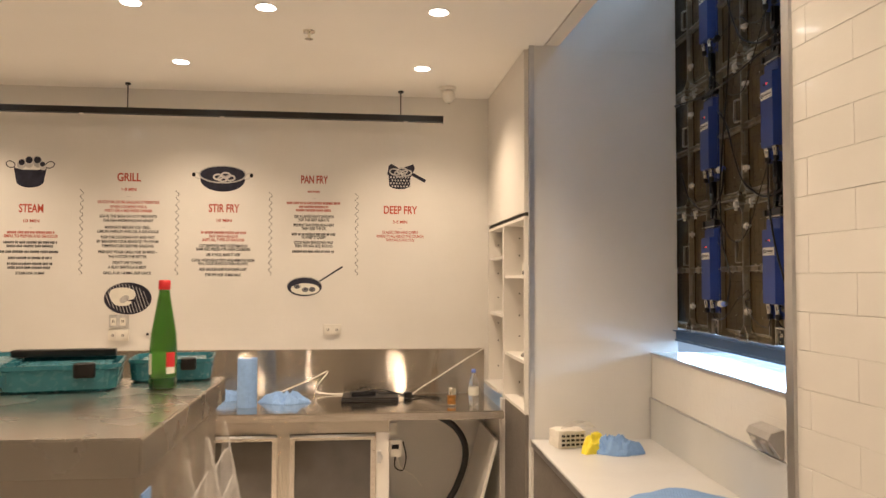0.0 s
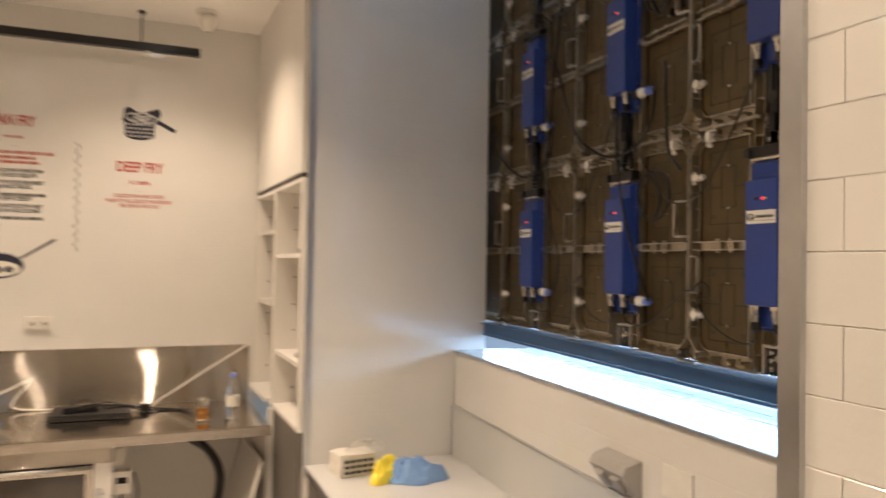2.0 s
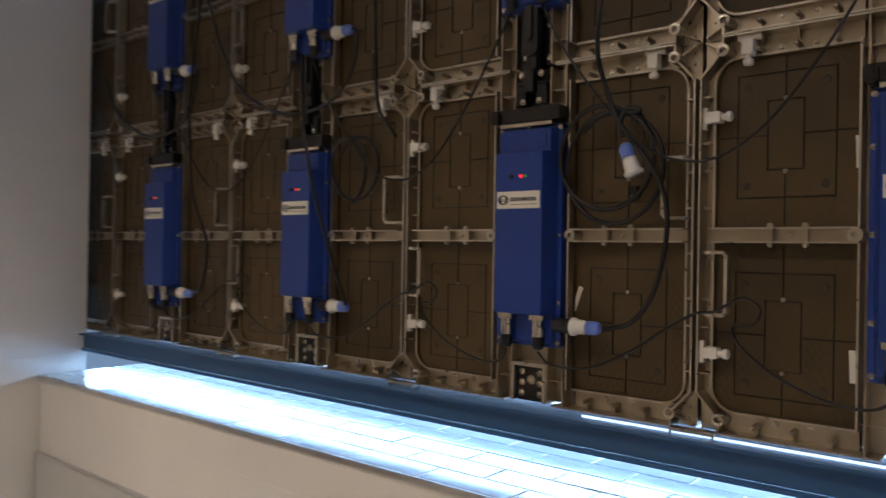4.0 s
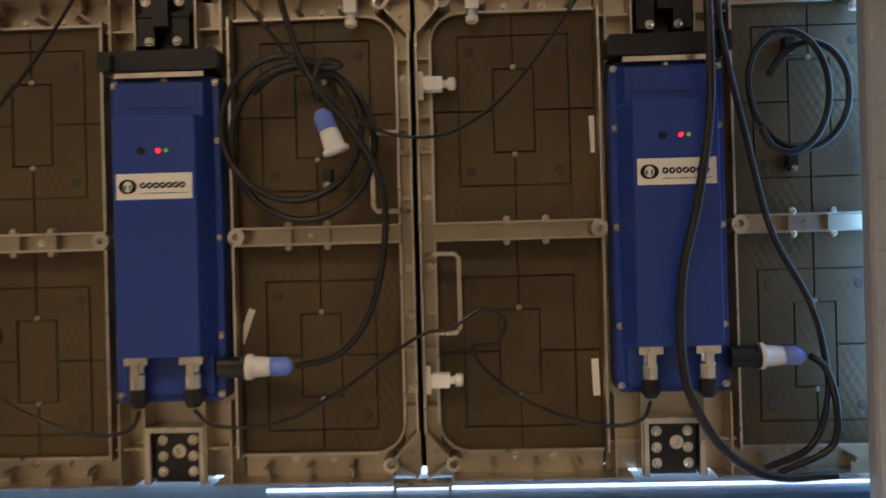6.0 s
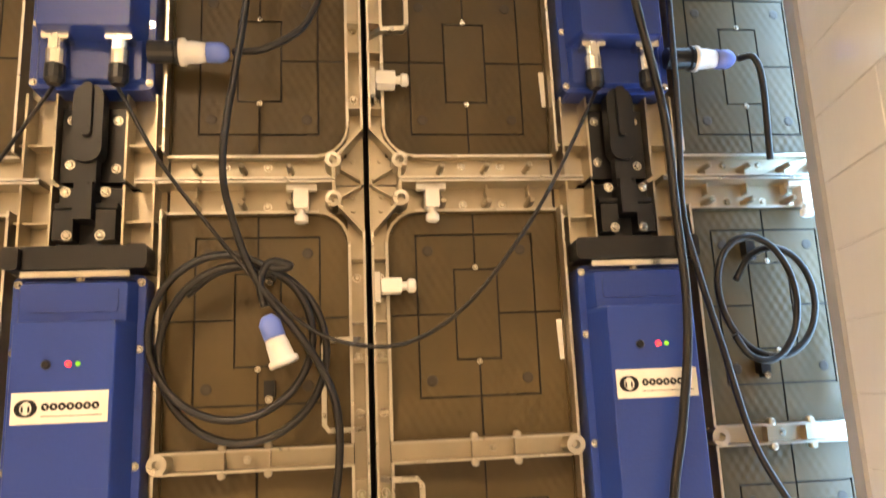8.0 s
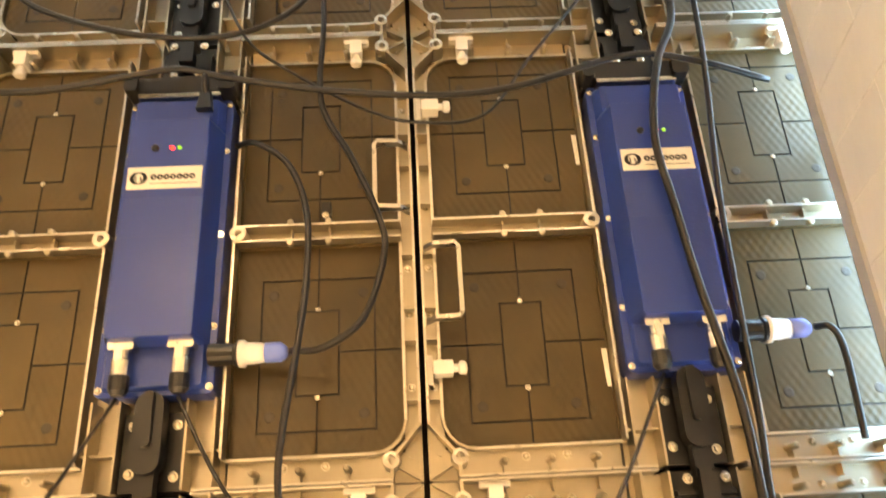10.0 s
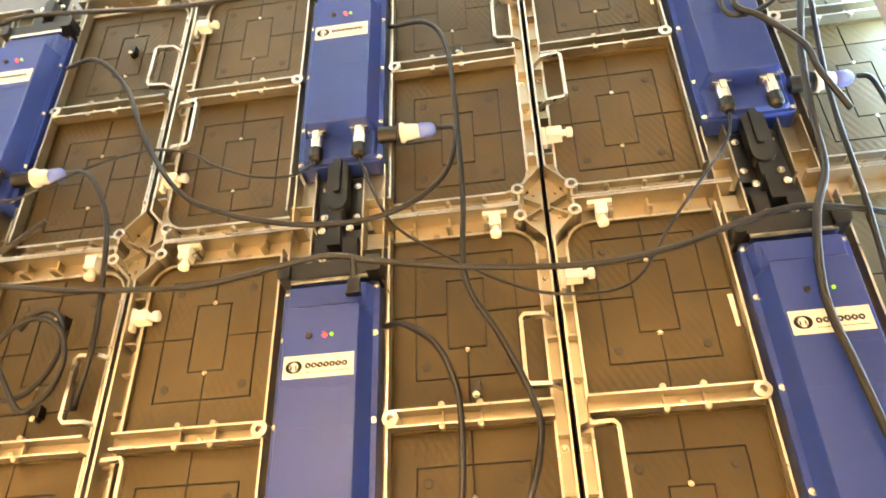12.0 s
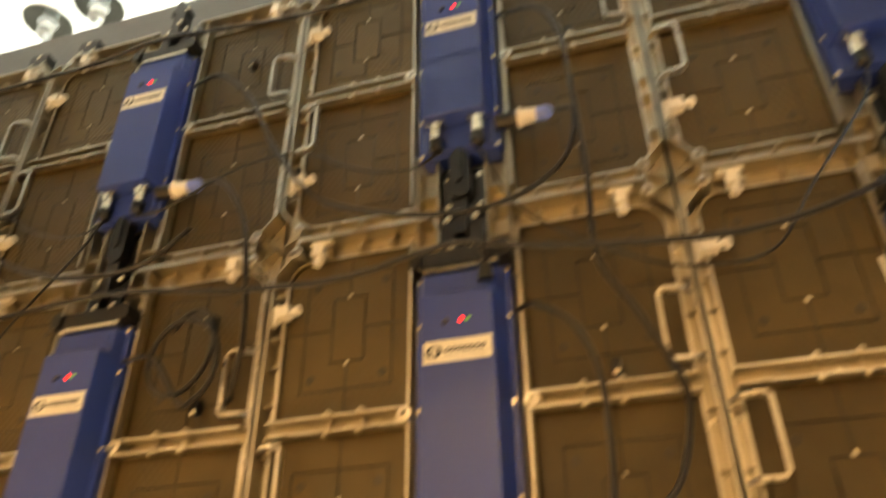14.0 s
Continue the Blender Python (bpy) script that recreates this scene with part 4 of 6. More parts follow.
printed("napkin", [(cx - 0.10, cz + 0.01), (cx - 0.09, cz + 0.075), (cx - 0.07, cz + 0.09), (cx - 0.01, cz + 0.055), (cx + 0.085, cz + 0.09), (cx + 0.095, cz + 0.06), (cx + 0.07, cz)], INKBLUE, g)
printed("handle", [(cx + 0.06, cz + 0.015), (cx + 0.07, cz + 0.035), (cx + 0.175, cz - 0.02), (cx + 0.165, cz - 0.04)], INKBLUE, g, 1)
printed("basket", [(cx - 0.09, cz + 0.02), *[(cx - 0.012 + 0.074 * math.cos(radians(t)), cz - 0.06 + 0.030 * math.sin(radians(t))) for t in range(180, 361, 20)], (cx + 0.066, cz + 0.02)], INKBLUE, g, 1)
for i in range(7):
    for j in range(4):
        printed("mesh_hole", ellipse(cx - 0.073 + 0.0205 * i + (0.01 if j % 2 else 0), cz - 0.006 - 0.021 * j, 0.0062, 0.0072, 8), INKGREY, g, 2)
for dx, dz in ((-0.045, 0.032), (0.005, 0.040), (0.035, 0.026), (-0.01, 0.02)):
    ring("squid_ring", cx + dx, cz + dz, 0.042, 0.026, 0.011, INKGREY, g, 2, a=dx * 200)
g = thing("pan_picture", "printed picture of a frying pan with scallops", "wall print", K)
cx, cz = -1.305, 1.655
printed("pan_handle", [(cx + 0.09, cz + 0.022), (cx + 0.10, cz + 0.04), (cx + 0.255, cz + 0.142), (cx + 0.262, cz + 0.132)], INKBLUE, g)
printed("pan", ellipse(cx, cz, 0.122, 0.068), INKGREY, g, 1)
printed("inside", ellipse(cx, cz - 0.004, 0.117, 0.064), INKBLUE, g, 2)
printed("oil", ellipse(cx + 0.005, cz - 0.018, 0.098, 0.040), LABELW, g, 3)
for dx, dz in ((-0.05, 0.0), (0.005, -0.022), (0.052, -0.02)):
    printed("scallop", ellipse(cx + dx, cz + dz, 0.022, 0.016), INKBLUE, g, 4)
    ring("scallop_rim", cx + dx, cz + dz + 0.002, 0.016, 0.010, 0.003, INKGREY, g, 5)
g = thing("grill_picture", "printed picture of a fish cutlet on a grill", "wall print", K)
cx, cz = -2.478, 1.571
printed("grill", ellipse(cx, cz, 0.155, 0.108), INKBLUE, g)
for k in range(-6, 7):
    hx = math.sqrt(max(0.0, 1 - (k / 7) ** 2)) * 0.098
    x0 = cx + k * 0.021
    printed("bar", [(x0 - 0.012 - hx * 0.25, cz + hx), (x0 - 0.016 - hx * 0.25, cz + hx), (x0 + hx * 0.25 - 0.002, cz - hx), (x0 + hx * 0.25 + 0.002, cz - hx)][::-1], INKGREY, g, 1)
printed("fish", [(cx - 0.035 + (0.082 + 0.010 * math.sin(3 * t)) * math.cos(t), cz + 0.012 + (0.070 + 0.008 * math.cos(2 * t)) * math.sin(t)) for t in (radians(15 * i) for i in range(24))], LABELW, g, 2)
printed("belly", ellipse(cx - 0.022, cz - 0.004, 0.034, 0.022, 16, 35), INKGREY, g, 3)
printed("notch", [(cx - 0.005, cz - 0.012), (cx + 0.055, cz - 0.030), (cx + 0.050, cz - 0.004)], INKBLUE, g, 4)

# ---- wall sockets, track light, ceiling fittings ----
def wall_socket(x, z, w, h, name="wall_socket", label="white double power outlet on the tiled wall", mat=WHITEPL):
    s = thing(name, label, "power outlet", K)
    bm = blank()
    prism(bm, rounded(x - w / 2, x + w / 2, z - h / 2, z + h / 2, 0.006), 0, 0.012, 0.96, (x, z))
    for v in bm.verts:
        v.co = Vector((v.co.x, YB - 0.001 - v.co.z, v.co.y))
    part("plate", bm, mat, s)
    for dx in (-w * 0.24, w * 0.24):
        part("switch", boxes((x + dx - w * 0.14, x + dx + w * 0.14, YB - 0.024, YB - 0.013, z - h * 0.32, z + h * 0.28)), WHITEPL, s)
        bm = boxes((x + dx - 0.006, x + dx - 0.002, YB - 0.0248, YB - 0.0238, z - h * 0.1, z + h * 0.12), (x + dx + 0.003, x + dx + 0.007, YB - 0.0248, YB - 0.0238, z - h * 0.1, z + h * 0.12))
        part("slot", bm, INK, s)
    return s


wall_socket(-2.532, 1.325, 0.135, 0.075)
wall_socket(-2.532, 1.418, 0.125, 0.085, "wall_socket", "grey switch plate with clear cover on the tiled wall", INKGREY)
wall_socket(-1.112, 1.356, 0.125, 0.075)
pin = solid("wall_hook", boxes((-2.353, -2.337, YB - 0.012, YB - 0.0005, 1.323, 1.339)), BLACKPL, "small black plug hole cover on the tiled wall", "hook", K, bevel=0.003)

track = thing("track_light", "black track light bar hung from the ceiling on thin rods", "track light", K)
part("bar", boxes((-4.2, -0.365, 1.075, 1.115, 2.79, 2.832)), BLACKPL, track)
part("end_cap", boxes((-0.366, -0.362, 1.072, 1.118, 2.787, 2.835)), BLACKPL, track)
for x in (-2.46, -0.655):
    bm = blank()
    lathe(bm, [(0.004, 2.832), (0.004, CEIL)], (x, 1.095, 0), 8)
    lathe(bm, [(0.018, CEIL - 0.012), (0.018, CEIL - 0.001)], (x, 1.095, 0), 12)
    part("rod", bm, BLACKPL, track)
for x in (-2.75, -1.85, -0.62):
    bm = blank()
    lathe(bm, [(0.014, 2.784), (0.016, 2.790)], (x, 1.095, 0), 12)
    part("lamp_head", bm, WHITEPL, track)

# every lamp in the list gets a fitting, the unseen added ones too
for i, (dx, dy) in enumerate(DOWNLIGHTS):
    d = thing("downlight", "round recessed ceiling downlight, switched on", "downlight", K @ pose(dx, dy, CEIL), "downlights")
    bm = blank()
    lathe(bm, [(0.046, -0.004), (0.053, -0.003), (0.054, -0.0005), (0.046, -0.0005)], n=24, cap=False)
    part("rim", bm, WHITEPL, d)
    bm = blank()
    lathe(bm, [(0.046, -0.005), (0.046, -0.001)], n=24)
    part("lamp", bm, LAMPGLASS, d, "glowing lamp face")
spr = thing("sprinkler", "small metal fire sprinkler on the ceiling", "sprinkler", K @ pose(-1.198, -0.10, CEIL))
bm = blank()
lathe(bm, [(0.006, -0.045), (0.022, -0.043), (0.022, -0.041), (0.006, -0.040), (0.008, -0.012), (0.030, -0.008), (0.032, -0.0005)], n=16)
part("head", bm, GALV, spr)
sec = thing("security_camera", "small white security camera on the ceiling by the wall", "camera", K @ pose(-0.345, 0.95, CEIL))
bm = blank()
lathe(bm, [(0.050, -0.020), (0.055, -0.010), (0.055, -0.001)], n=20)
part("mount", bm, WHITEPL, sec)
bm = blank()
lathe(bm, [(0.010, -0.058), (0.036, -0.045), (0.044, -0.015), (0.036, 0.02), (0.02, 0.03)], n=18, m=pose(0, -0.02, -0.055, 50, 0, -15))
part("dome", bm, WHITEPL, sec, smooth=True)
bm = blank()
lathe(bm, [(0.014, -0.063), (0.016, -0.055)], n=14, m=pose(0, -0.02, -0.055, 50, 0, -15))
part("lens", bm, INK, sec)

# ---- steel worktop run ----
worktop = thing("worktop", "stainless steel worktop along the mural wall", "worktop", K)
bm = boxes((-3.8, -0.05, 0.50, 1.243, 0.868, 0.913))
bmesh.ops.bevel(bm, geom=bm.edges[:], offset=0.006, segments=2, affect="EDGES")
part("top", bm, STEEL_BENCH, worktop)
part("front_edge", boxes((-3.8, -0.05, 0.492, 0.4995, 0.866, 0.908)), STEEL, worktop)
splash = thing("splashback", "brushed stainless steel splashback with a folded top edge", "splashback", K)
bm = blank()
def sheet_point(i, j):          # slightly wavy sheet
    x, z = -3.8 + 3.75 * i / 90, 0.914 + 0.301 * j / 10
    return bm.verts.new((x, 1.234 + 0.0018 * math.sin(5.1 * x + 5.0 * z) + 0.0010 * math.sin(13.0 * x + 1 - 9.0 * z) + 0.007 * (z - 0.914), z))


rows = [[sheet_point(i, j) for i in range(91)] for j in range(11)]
for j in range(10):
    for i in range(90):
        bm.faces.new((rows[j][i], rows[j][i + 1], rows[j + 1][i + 1], rows[j + 1][i]))
grain(part("sheet", bm, BRUSHED, splash, smooth=True))
part("top_fold", boxes((-3.8, -0.05, 1.228, 1.2445, 1.2155, 1.222)), STEEL, splash)

fridge = thing("under_counter_fridge", "stainless steel under-counter fridge with dark glass doors", "fridge", K)
grain(part("body", boxes((-3.6, -0.742, 0.585, 1.20, 0.10, 0.866)), BRUSHED, fridge))
grain(part("top_rail", boxes((-3.6, -0.742, 0.555, 0.584, 0.785, 0.866)), BRUSHED, fridge))
part("hinge_post", boxes((-0.818, -0.742, 0.556, 0.5845, 0.10, 0.784)), MELAMINE, fridge, "pale hinge post")
for x0, x1 in ((-1.332, -0.823), (-1.925, -1.404), (-2.52, -1.995), (-3.11, -2.59)):
    bm = boxes((x0, x1, 0.545, 0.584, 0.745, 0.778), (x0, x0 + 0.030, 0.548, 0.584, 0.12, 0.745), (x1 - 0.030, x1, 0.548, 0.584, 0.12, 0.745), (x0 + 0.030, x1 - 0.030, 0.548, 0.584, 0.12, 0.15))
    door = part("door", bm, STEEL, fridge, "framed steel door")
    part("panel", boxes((x0 + 0.0305, x1 - 0.0305, 0.566, 0.584, 0.151, 0.744)), DARKGLASS, door, "dark reflective glass door pane")
    bm = blank()
    tube(bm, [(x0 + 0.004, 0.536, 0.772), (x1 - 0.004, 0.536, 0.772)], 0.009, 10, 0)
    part("handle", bm, ALU, door, "rolled steel handle edge", True)
for z in (0.64, 0.36):
    bm = boxes((-0.812, -0.79, 0.536, 0.5555, z - 0.035, z + 0.035), (-0.800, -0.782, 0.530, 0.5555, z - 0.012, z + 0.012))
    part("hinge", bm, ALU, fridge)
# open bay under the worktop
meter = thing("meter_box", "white electric meter box with dark display under the worktop", "meter", K)
bm = blank()
prism(bm, rounded(-0.738, -0.665, 0.625, 0.725, 0.006), 0, 0.06)
for v in bm.verts:
    v.co = Vector((v.co.x, 0.66 - v.co.z, v.co.y))
part("case", bm, WHITEPL, meter)
part("display", boxes((-0.724, -0.680, 0.5985, 0.600, 0.672, 0.700)), INK, meter)
part("terminal", boxes((-0.741, -0.690, 0.62, 0.66, 0.752, 0.828)), WHITEPL, meter)
bm = blank()
tube(bm, [(-0.70, 0.64, 0.626), (-0.70, 0.66, 0.55), (-0.65, 0.70, 0.52), (-0.63, 0.70, 0.60), (-0.65, 0.68, 0.70)], 0.004)
part("wire", bm, CABLE, meter, smooth=True)
bm = blank()
tube(bm, [(-0.69, 0.64, 0.626), (-0.66, 0.70, 0.53), (-0.58, 0.80, 0.46), (-0.52, 0.85, 0.38)], 0.004)
part("wire", bm, WHITEPL, meter, smooth=True)
gsock = solid("surface_socket", boxes((-0.60, -0.47, 1.19, 1.243, 0.795, 0.875)), GREYPANEL, "grey surface socket under the worktop", "power outlet", K, bevel=0.006)
bm = blank()
tube(bm, [(-0.74, 0.75, 0.855), (-0.60, 0.72, 0.862), (-0.45, 0.68, 0.855), (-0.34, 0.65, 0.80), (-0.275, 0.62, 0.70), (-0.275, 0.60, 0.58), (-0.33, 0.58, 0.44), (-0.40, 0.57, 0.30), (-0.42, 0.56, 0.02)], 0.020, 12)
hose = solid("black_hose", bm, CABLE, "thick black hose curving down under the worktop", "hose", K, smooth=True)
panel = solid("leaning_board", boxes((-0.010, 0.010, -0.30, 0.30, 0, 0.74)), MELAMINE, "white board leaning under the worktop", "board", K @ pose(-0.27, 0.87, 0.004, 0, 15, 0), bevel=0.002)

# ---- things on the worktop ----
def turned(name, label, category, m, pieces, group=""):
    t = thing(name, label, category, m, group)
    for pname, prof, mat, lab in pieces:
        bm = blank()
        lathe(bm, prof, n=24)
        part(pname, bm, mat, t, lab, True)
    return t


TOPZ = 0.9135
roll = turned("paper_roll", "upright roll of blue dimpled cleaning paper", "paper roll", K @ pose(-1.615, 0.775, TOPZ), [
    ("paper", [(0.030, 0), (0.060, 0.0), (0.061, 0.004), (0.061, 0.296), (0.059, 0.300), (0.028, 0.300)], CLOTH, ""),
    ("core", [(0.020, 0.001), (0.0275, 0.001), (0.0275, 0.301), (0.020, 0.301)], PAPER, "cardboard core")])


def crumple(name, label, m, rx, ry, h, seed, mat=CLOTH, category="cloth", fold=0.5):
    """A bunched sheet: a soft mound with broad folds and finer creases running across them."""
    bm = blank()
    n, k0 = 36, seed * 7.3
    grid = []
    for j in range(n + 1):
        row = []
        for i in range(n + 1):
            a, b = 2 * i / n - 1, 2 * j / n - 1
            x, y = a * math.sqrt(1 - b * b / 2), b * math.sqrt(1 - a * a / 2)      # rounded outline
            r = min(1.0, math.hypot(x, y))
            k = 1 + 0.26 * noise.noise((x * 1.6 + k0, y * 1.6, 0.3))
            ridge = 1 - 2 * abs(noise.noise((x * 1.9 + k0, y * 1.3, 1.7)))
            crease = 1 - 2.6 * abs(noise.noise((x * 4.6 + k0, y * 3.4 + 2.0, 4.1)))
            z = max(0.0, 1 - r ** 2.4) ** 0.75 * h * (1 - fold + fold * (0.65 * ridge + 0.35 * crease)) + 0.002
            row.append(bm.verts.new((x * rx * k, y * ry * k, max(0.0015, z))))
        grid.append(row)
    for j in range(n):
        for i in range(n):
            bm.faces.new((grid[j][i], grid[j][i + 1], grid[j + 1][i + 1], grid[j + 1][i]))
    edge = [e for e in bm.edges if e.is_boundary]
    low = bmesh.ops.extrude_edge_only(bm, edges=edge)
    for v in low["geom"]:
        if isinstance(v, bmesh.types.BMVert):
            v.co.z = 0.0
    return solid(name, bm, mat, label, category, m, smooth=True)


crumple("cleaning_cloth", "crumpled blue cleaning cloth on the steel worktop", K @ pose(-1.40, 0.93, TOPZ), 0.16, 0.10, 0.085, 2, fold=0.8)
crumple("cleaning_cloth", "crumpled blue cleaning cloth behind the paper roll", K @ pose(-1.80, 1.06, TOPZ), 0.13, 0.09, 0.08, 5, fold=0.8)
lap = thing("laptop", "closed dark laptop with a tangle of black leads on it", "laptop", K @ pose(-0.85, 0.985, TOPZ, 0, 0, -2))
bm = boxes((-0.185, 0.185, -0.12, 0.12, 0.002, 0.018))
bmesh.ops.bevel(bm, geom=bm.edges[:], offset=0.004, segments=2, affect="EDGES")
part("base", bm, DARKPOD, lap)
bm = boxes((-0.183, 0.183, -0.118, 0.12, 0.0195, 0.030))
bmesh.ops.bevel(bm, geom=bm.edges[:], offset=0.004, segments=2, affect="EDGES")
part("lid", bm, DARKPOD, lap)
adapter = solid("power_adapter", boxes((-0.08, 0.08, -0.03, 0.03, 0, 0.03)), BLACKPL, "black power adapter lying on the laptop", "adapter", K @ pose(-0.90, 0.95, TOPZ + 0.0305, 0, 0, 12), bevel=0.006)
rng = random.Random(12)
for k in range(3):
    pts = [(-0.95 + 0.09 * i + rng.uniform(-0.02, 0.02), 0.98 + rng.uniform(-0.07, 0.07), TOPZ + 0.036 + rng.uniform(0, 0.05) * math.sin(i * 1.1) ** 2) for i in range(4)]
    pts += [(-0.60 + 0.05 * k, 0.98 + 0.03 * k, TOPZ + 0.008), (-0.50 + 0.05 * k, 1.05 - 0.03 * k, TOPZ + 0.006), (-0.42 + 0.02 * k, 0.98 - 0.05 * k, TOPZ + 0.006)]
    bm = blank()
    tube(bm, pts, 0.0035, 6)
    solid("laptop_lead", bm, CABLE, "black lead curling over the laptop and worktop", "cable", K, "laptop leads", smooth=True)
adp = solid("plug_adapter", boxes((-0.025, 0.025, -0.02, 0.02, 0, 0.04)), BLACKPL, "black plug lying on the worktop", "plug", K @ pose(-0.60, 1.03, TOPZ, 0, 0, 20), bevel=0.006)
bm = blank()
tube(bm, [(-0.052, 1.222, 1.225), (-0.18, 1.215, 1.15), (-0.36, 1.20, 1.04), (-0.50, 1.17, 0.96), (-0.57, 1.10, 0.925), (-0.60, 1.05, 0.93)], 0.0055)
solid("white_lead", bm, WHITEPL, "white flex running down the splashback", "cable", K, "white leads", smooth=True)
bm = blank()
tube(bm, [(-0.56, 1.12, 0.921), (-0.9, 1.19, 0.921), (-1.12, 1.20, 0.921), (-1.22, 1.21, 0.95), (-1.14, 1.215, 1.07), (-1.25, 1.215, 1.02), (-1.48, 1.215, 0.925)], 0.005)
solid("white_lead", bm, WHITEPL, "white flex running along the splashback", "cable", K, "white leads", smooth=True)
turned("drink_can", "small silver drink can with an orange printed band", "can", K @ pose(-0.345, 0.70, TOPZ), [
    ("body", [(0.024, 0), (0.028, 0.004), (0.028, 0.105), (0.024, 0.114)], GALV, ""), ("print_band", [(0.0282, 0.012), (0.0284, 0.014), (0.0284, 0.066), (0.0282, 0.068)], ORANGE, "orange printed band"), ("rim", [(0.022, 0.1145), (0.025, 0.115), (0.025, 0.118), (0.021, 0.118)], GALV, "")])
turned("water_bottle", "clear plastic water bottle with blue cap", "bottle", K @ pose(-0.205, 0.70, TOPZ), [
    ("body", [(0.026, 0), (0.032, 0.006), (0.032, 0.06), (0.030, 0.08), (0.032, 0.10), (0.032, 0.14), (0.022, 0.175), (0.012, 0.195), (0.012, 0.205)], CLEAR, ""),
    ("label_band", [(0.0325, 0.065), (0.0328, 0.067), (0.0328, 0.115), (0.0325, 0.117)], LABELW, "printed paper band"),
    ("cap", [(0.014, 0.2055), (0.0145, 0.21), (0.0145, 0.226), (0.012, 0.228)], PLUGBLUE, "blue cap")])

# ---- open shelves beside the column ----
unit = thing("shelf_unit", "white melamine open shelf unit built into the wall", "shelf unit", K)
SX0, SX1 = -0.018, 0.34
for name, r in (("side_panel", (SX0, SX1, 0.066, 0.084, 0.965, 2.062)), ("side_panel", (SX0, SX1, 0.672, 0.706, 0.965, 2.062)), ("side_panel", (SX0, SX1, 1.220, 1.240, 0.965, 2.062)),
                ("back_panel", (SX1 + 0.0005, SX1 + 0.012, 0.066, 1.24, 0.965, 2.062)), ("top_panel", (SX0, SX1, 0.0845, 0.6715, 2.045, 2.062)), ("top_panel", (SX0, SX1, 0.7065, 1.2195, 2.045, 2.062)),
                ("shelf", (SX0 + 0.01, SX1, 0.0845, 0.6715, 1.715, 1.733)), ("shelf", (SX0 + 0.01, SX1, 0.0845, 0.6715, 1.236, 1.254)), ("shelf", (SX0, SX1, 0.0845, 0.6715, 0.966, 0.984)),
                ("shelf", (SX0 + 0.01, SX1, 0.7065, 1.2195, 1.842, 1.860)), ("shelf", (SX0 + 0.01, SX1, 0.7065, 1.2195, 1.465, 1.483)), ("shelf", (SX0 - 0.03, SX1, 0.7065, 1.2195, 0.985, 1.005))):
    part(name, boxes(r), MELAMINE, unit)
for y in (0.708, 1.2185):
    bm = blank()
    for z in (1.10, 1.28, 1.40, 1.58, 1.75, 1.95):
        for x in (0.05, 0.24):
            box(bm, x - 0.004, x + 0.004, y - 0.0012, y + 0.0012, z - 0.004, z + 0.004)
    tagged(part("peg_hole", bm, INK, unit), kind="stuff")
bm = blank()
for z in (1.06, 1.35, 1.48, 1.62, 1.86, 1.97):
    box(bm, 0.08, 0.088, 0.6705, 0.6735, z - 0.004, z + 0.004)
tagged(part("peg_hole", bm, INK, unit), kind="stuff")
# a solid dark strip fills the gap and gives its shade as colour
struct("trim_shadow_gap", boxes((-0.010, 0.30, 0.066, 1.24, 2.064, 2.083)), SHADESTRIP, "dark strip put in for the shade of the gap above the shelves", K)
side_panel = solid("end_panel", boxes((-0.045, -0.022, 0.66, 1.242, 0.0, 0.866)), PLASTER, "pale end panel closing the bay under the worktop", "panel", K)
end_panel = solid("end_panel", boxes((-0.015, 0.005, 0.066, 0.64, 0.0, 0.962)), GREYPANEL, "dark grey end panel under the shelves", "panel", K, bevel=0.002)
post = solid("support_post", boxes((-0.035, 0.30, 0.645, 0.70, 0.0, 0.962)), MELAMINE, "white melamine side under the shelves", "panel", K, bevel=0.002)
carton = thing("small_carton", "small white carton with dark stripe on a shelf", "carton", K @ pose(0.10, 0.30, 1.7335))
part("body", boxes((-0.06, 0.06, -0.08, 0.08, 0, 0.07)), PAPER, carton)
part("stripe", boxes((-0.0608, -0.0602, -0.08, 0.08, 0.005, 0.025)), INK, carton)
turned("dark_jar", "dark glass jar on a white shelf", "jar", K @ pose(0.10, 0.95, 1.4835), [
    ("body", [(0.036, 0), (0.04, 0.006), (0.04, 0.075), (0.02, 0.095)], GREYPANEL, ""), ("stopper", [(0.016, 0.0955), (0.022, 0.11), (0.014, 0.15), (0.008, 0.17)], BLACKPL, "black stopper")])
crumple("folded_cloth", "dark folded cloth on a shelf", K @ pose(0.10, 0.30, 1.2545), 0.08, 0.13, 0.05, 9, GREYPANEL)

# ---- serving counter with tray, bottle and wrapped cups ----
CT = 1.405
counter = thing("counter", "high stainless steel serving counter with folded edges", "counter", K)
bm = boxes((-3.4, -1.335, -2.515, -1.62, CT - 0.075, CT))
bmesh.ops.bevel(bm, geom=bm.edges[:], offset=0.004, segments=2, affect="EDGES")
part("top", bm, STEEL_TOP, counter)
grain(part("body", boxes((-3.4, -1.355, -2.495, -1.66, 0.0, CT - 0.0755)), BRUSHED, counter))
bm = blank()
prism(bm, [(-2.6, -2.3), (-2.02, -2.16), (-2.2, -1.75), (-2.75, -1.75)], CT + 0.0005, CT + 0.010)
part("loose_sheet", bm, STEEL_TOP, counter, "loose steel sheet")


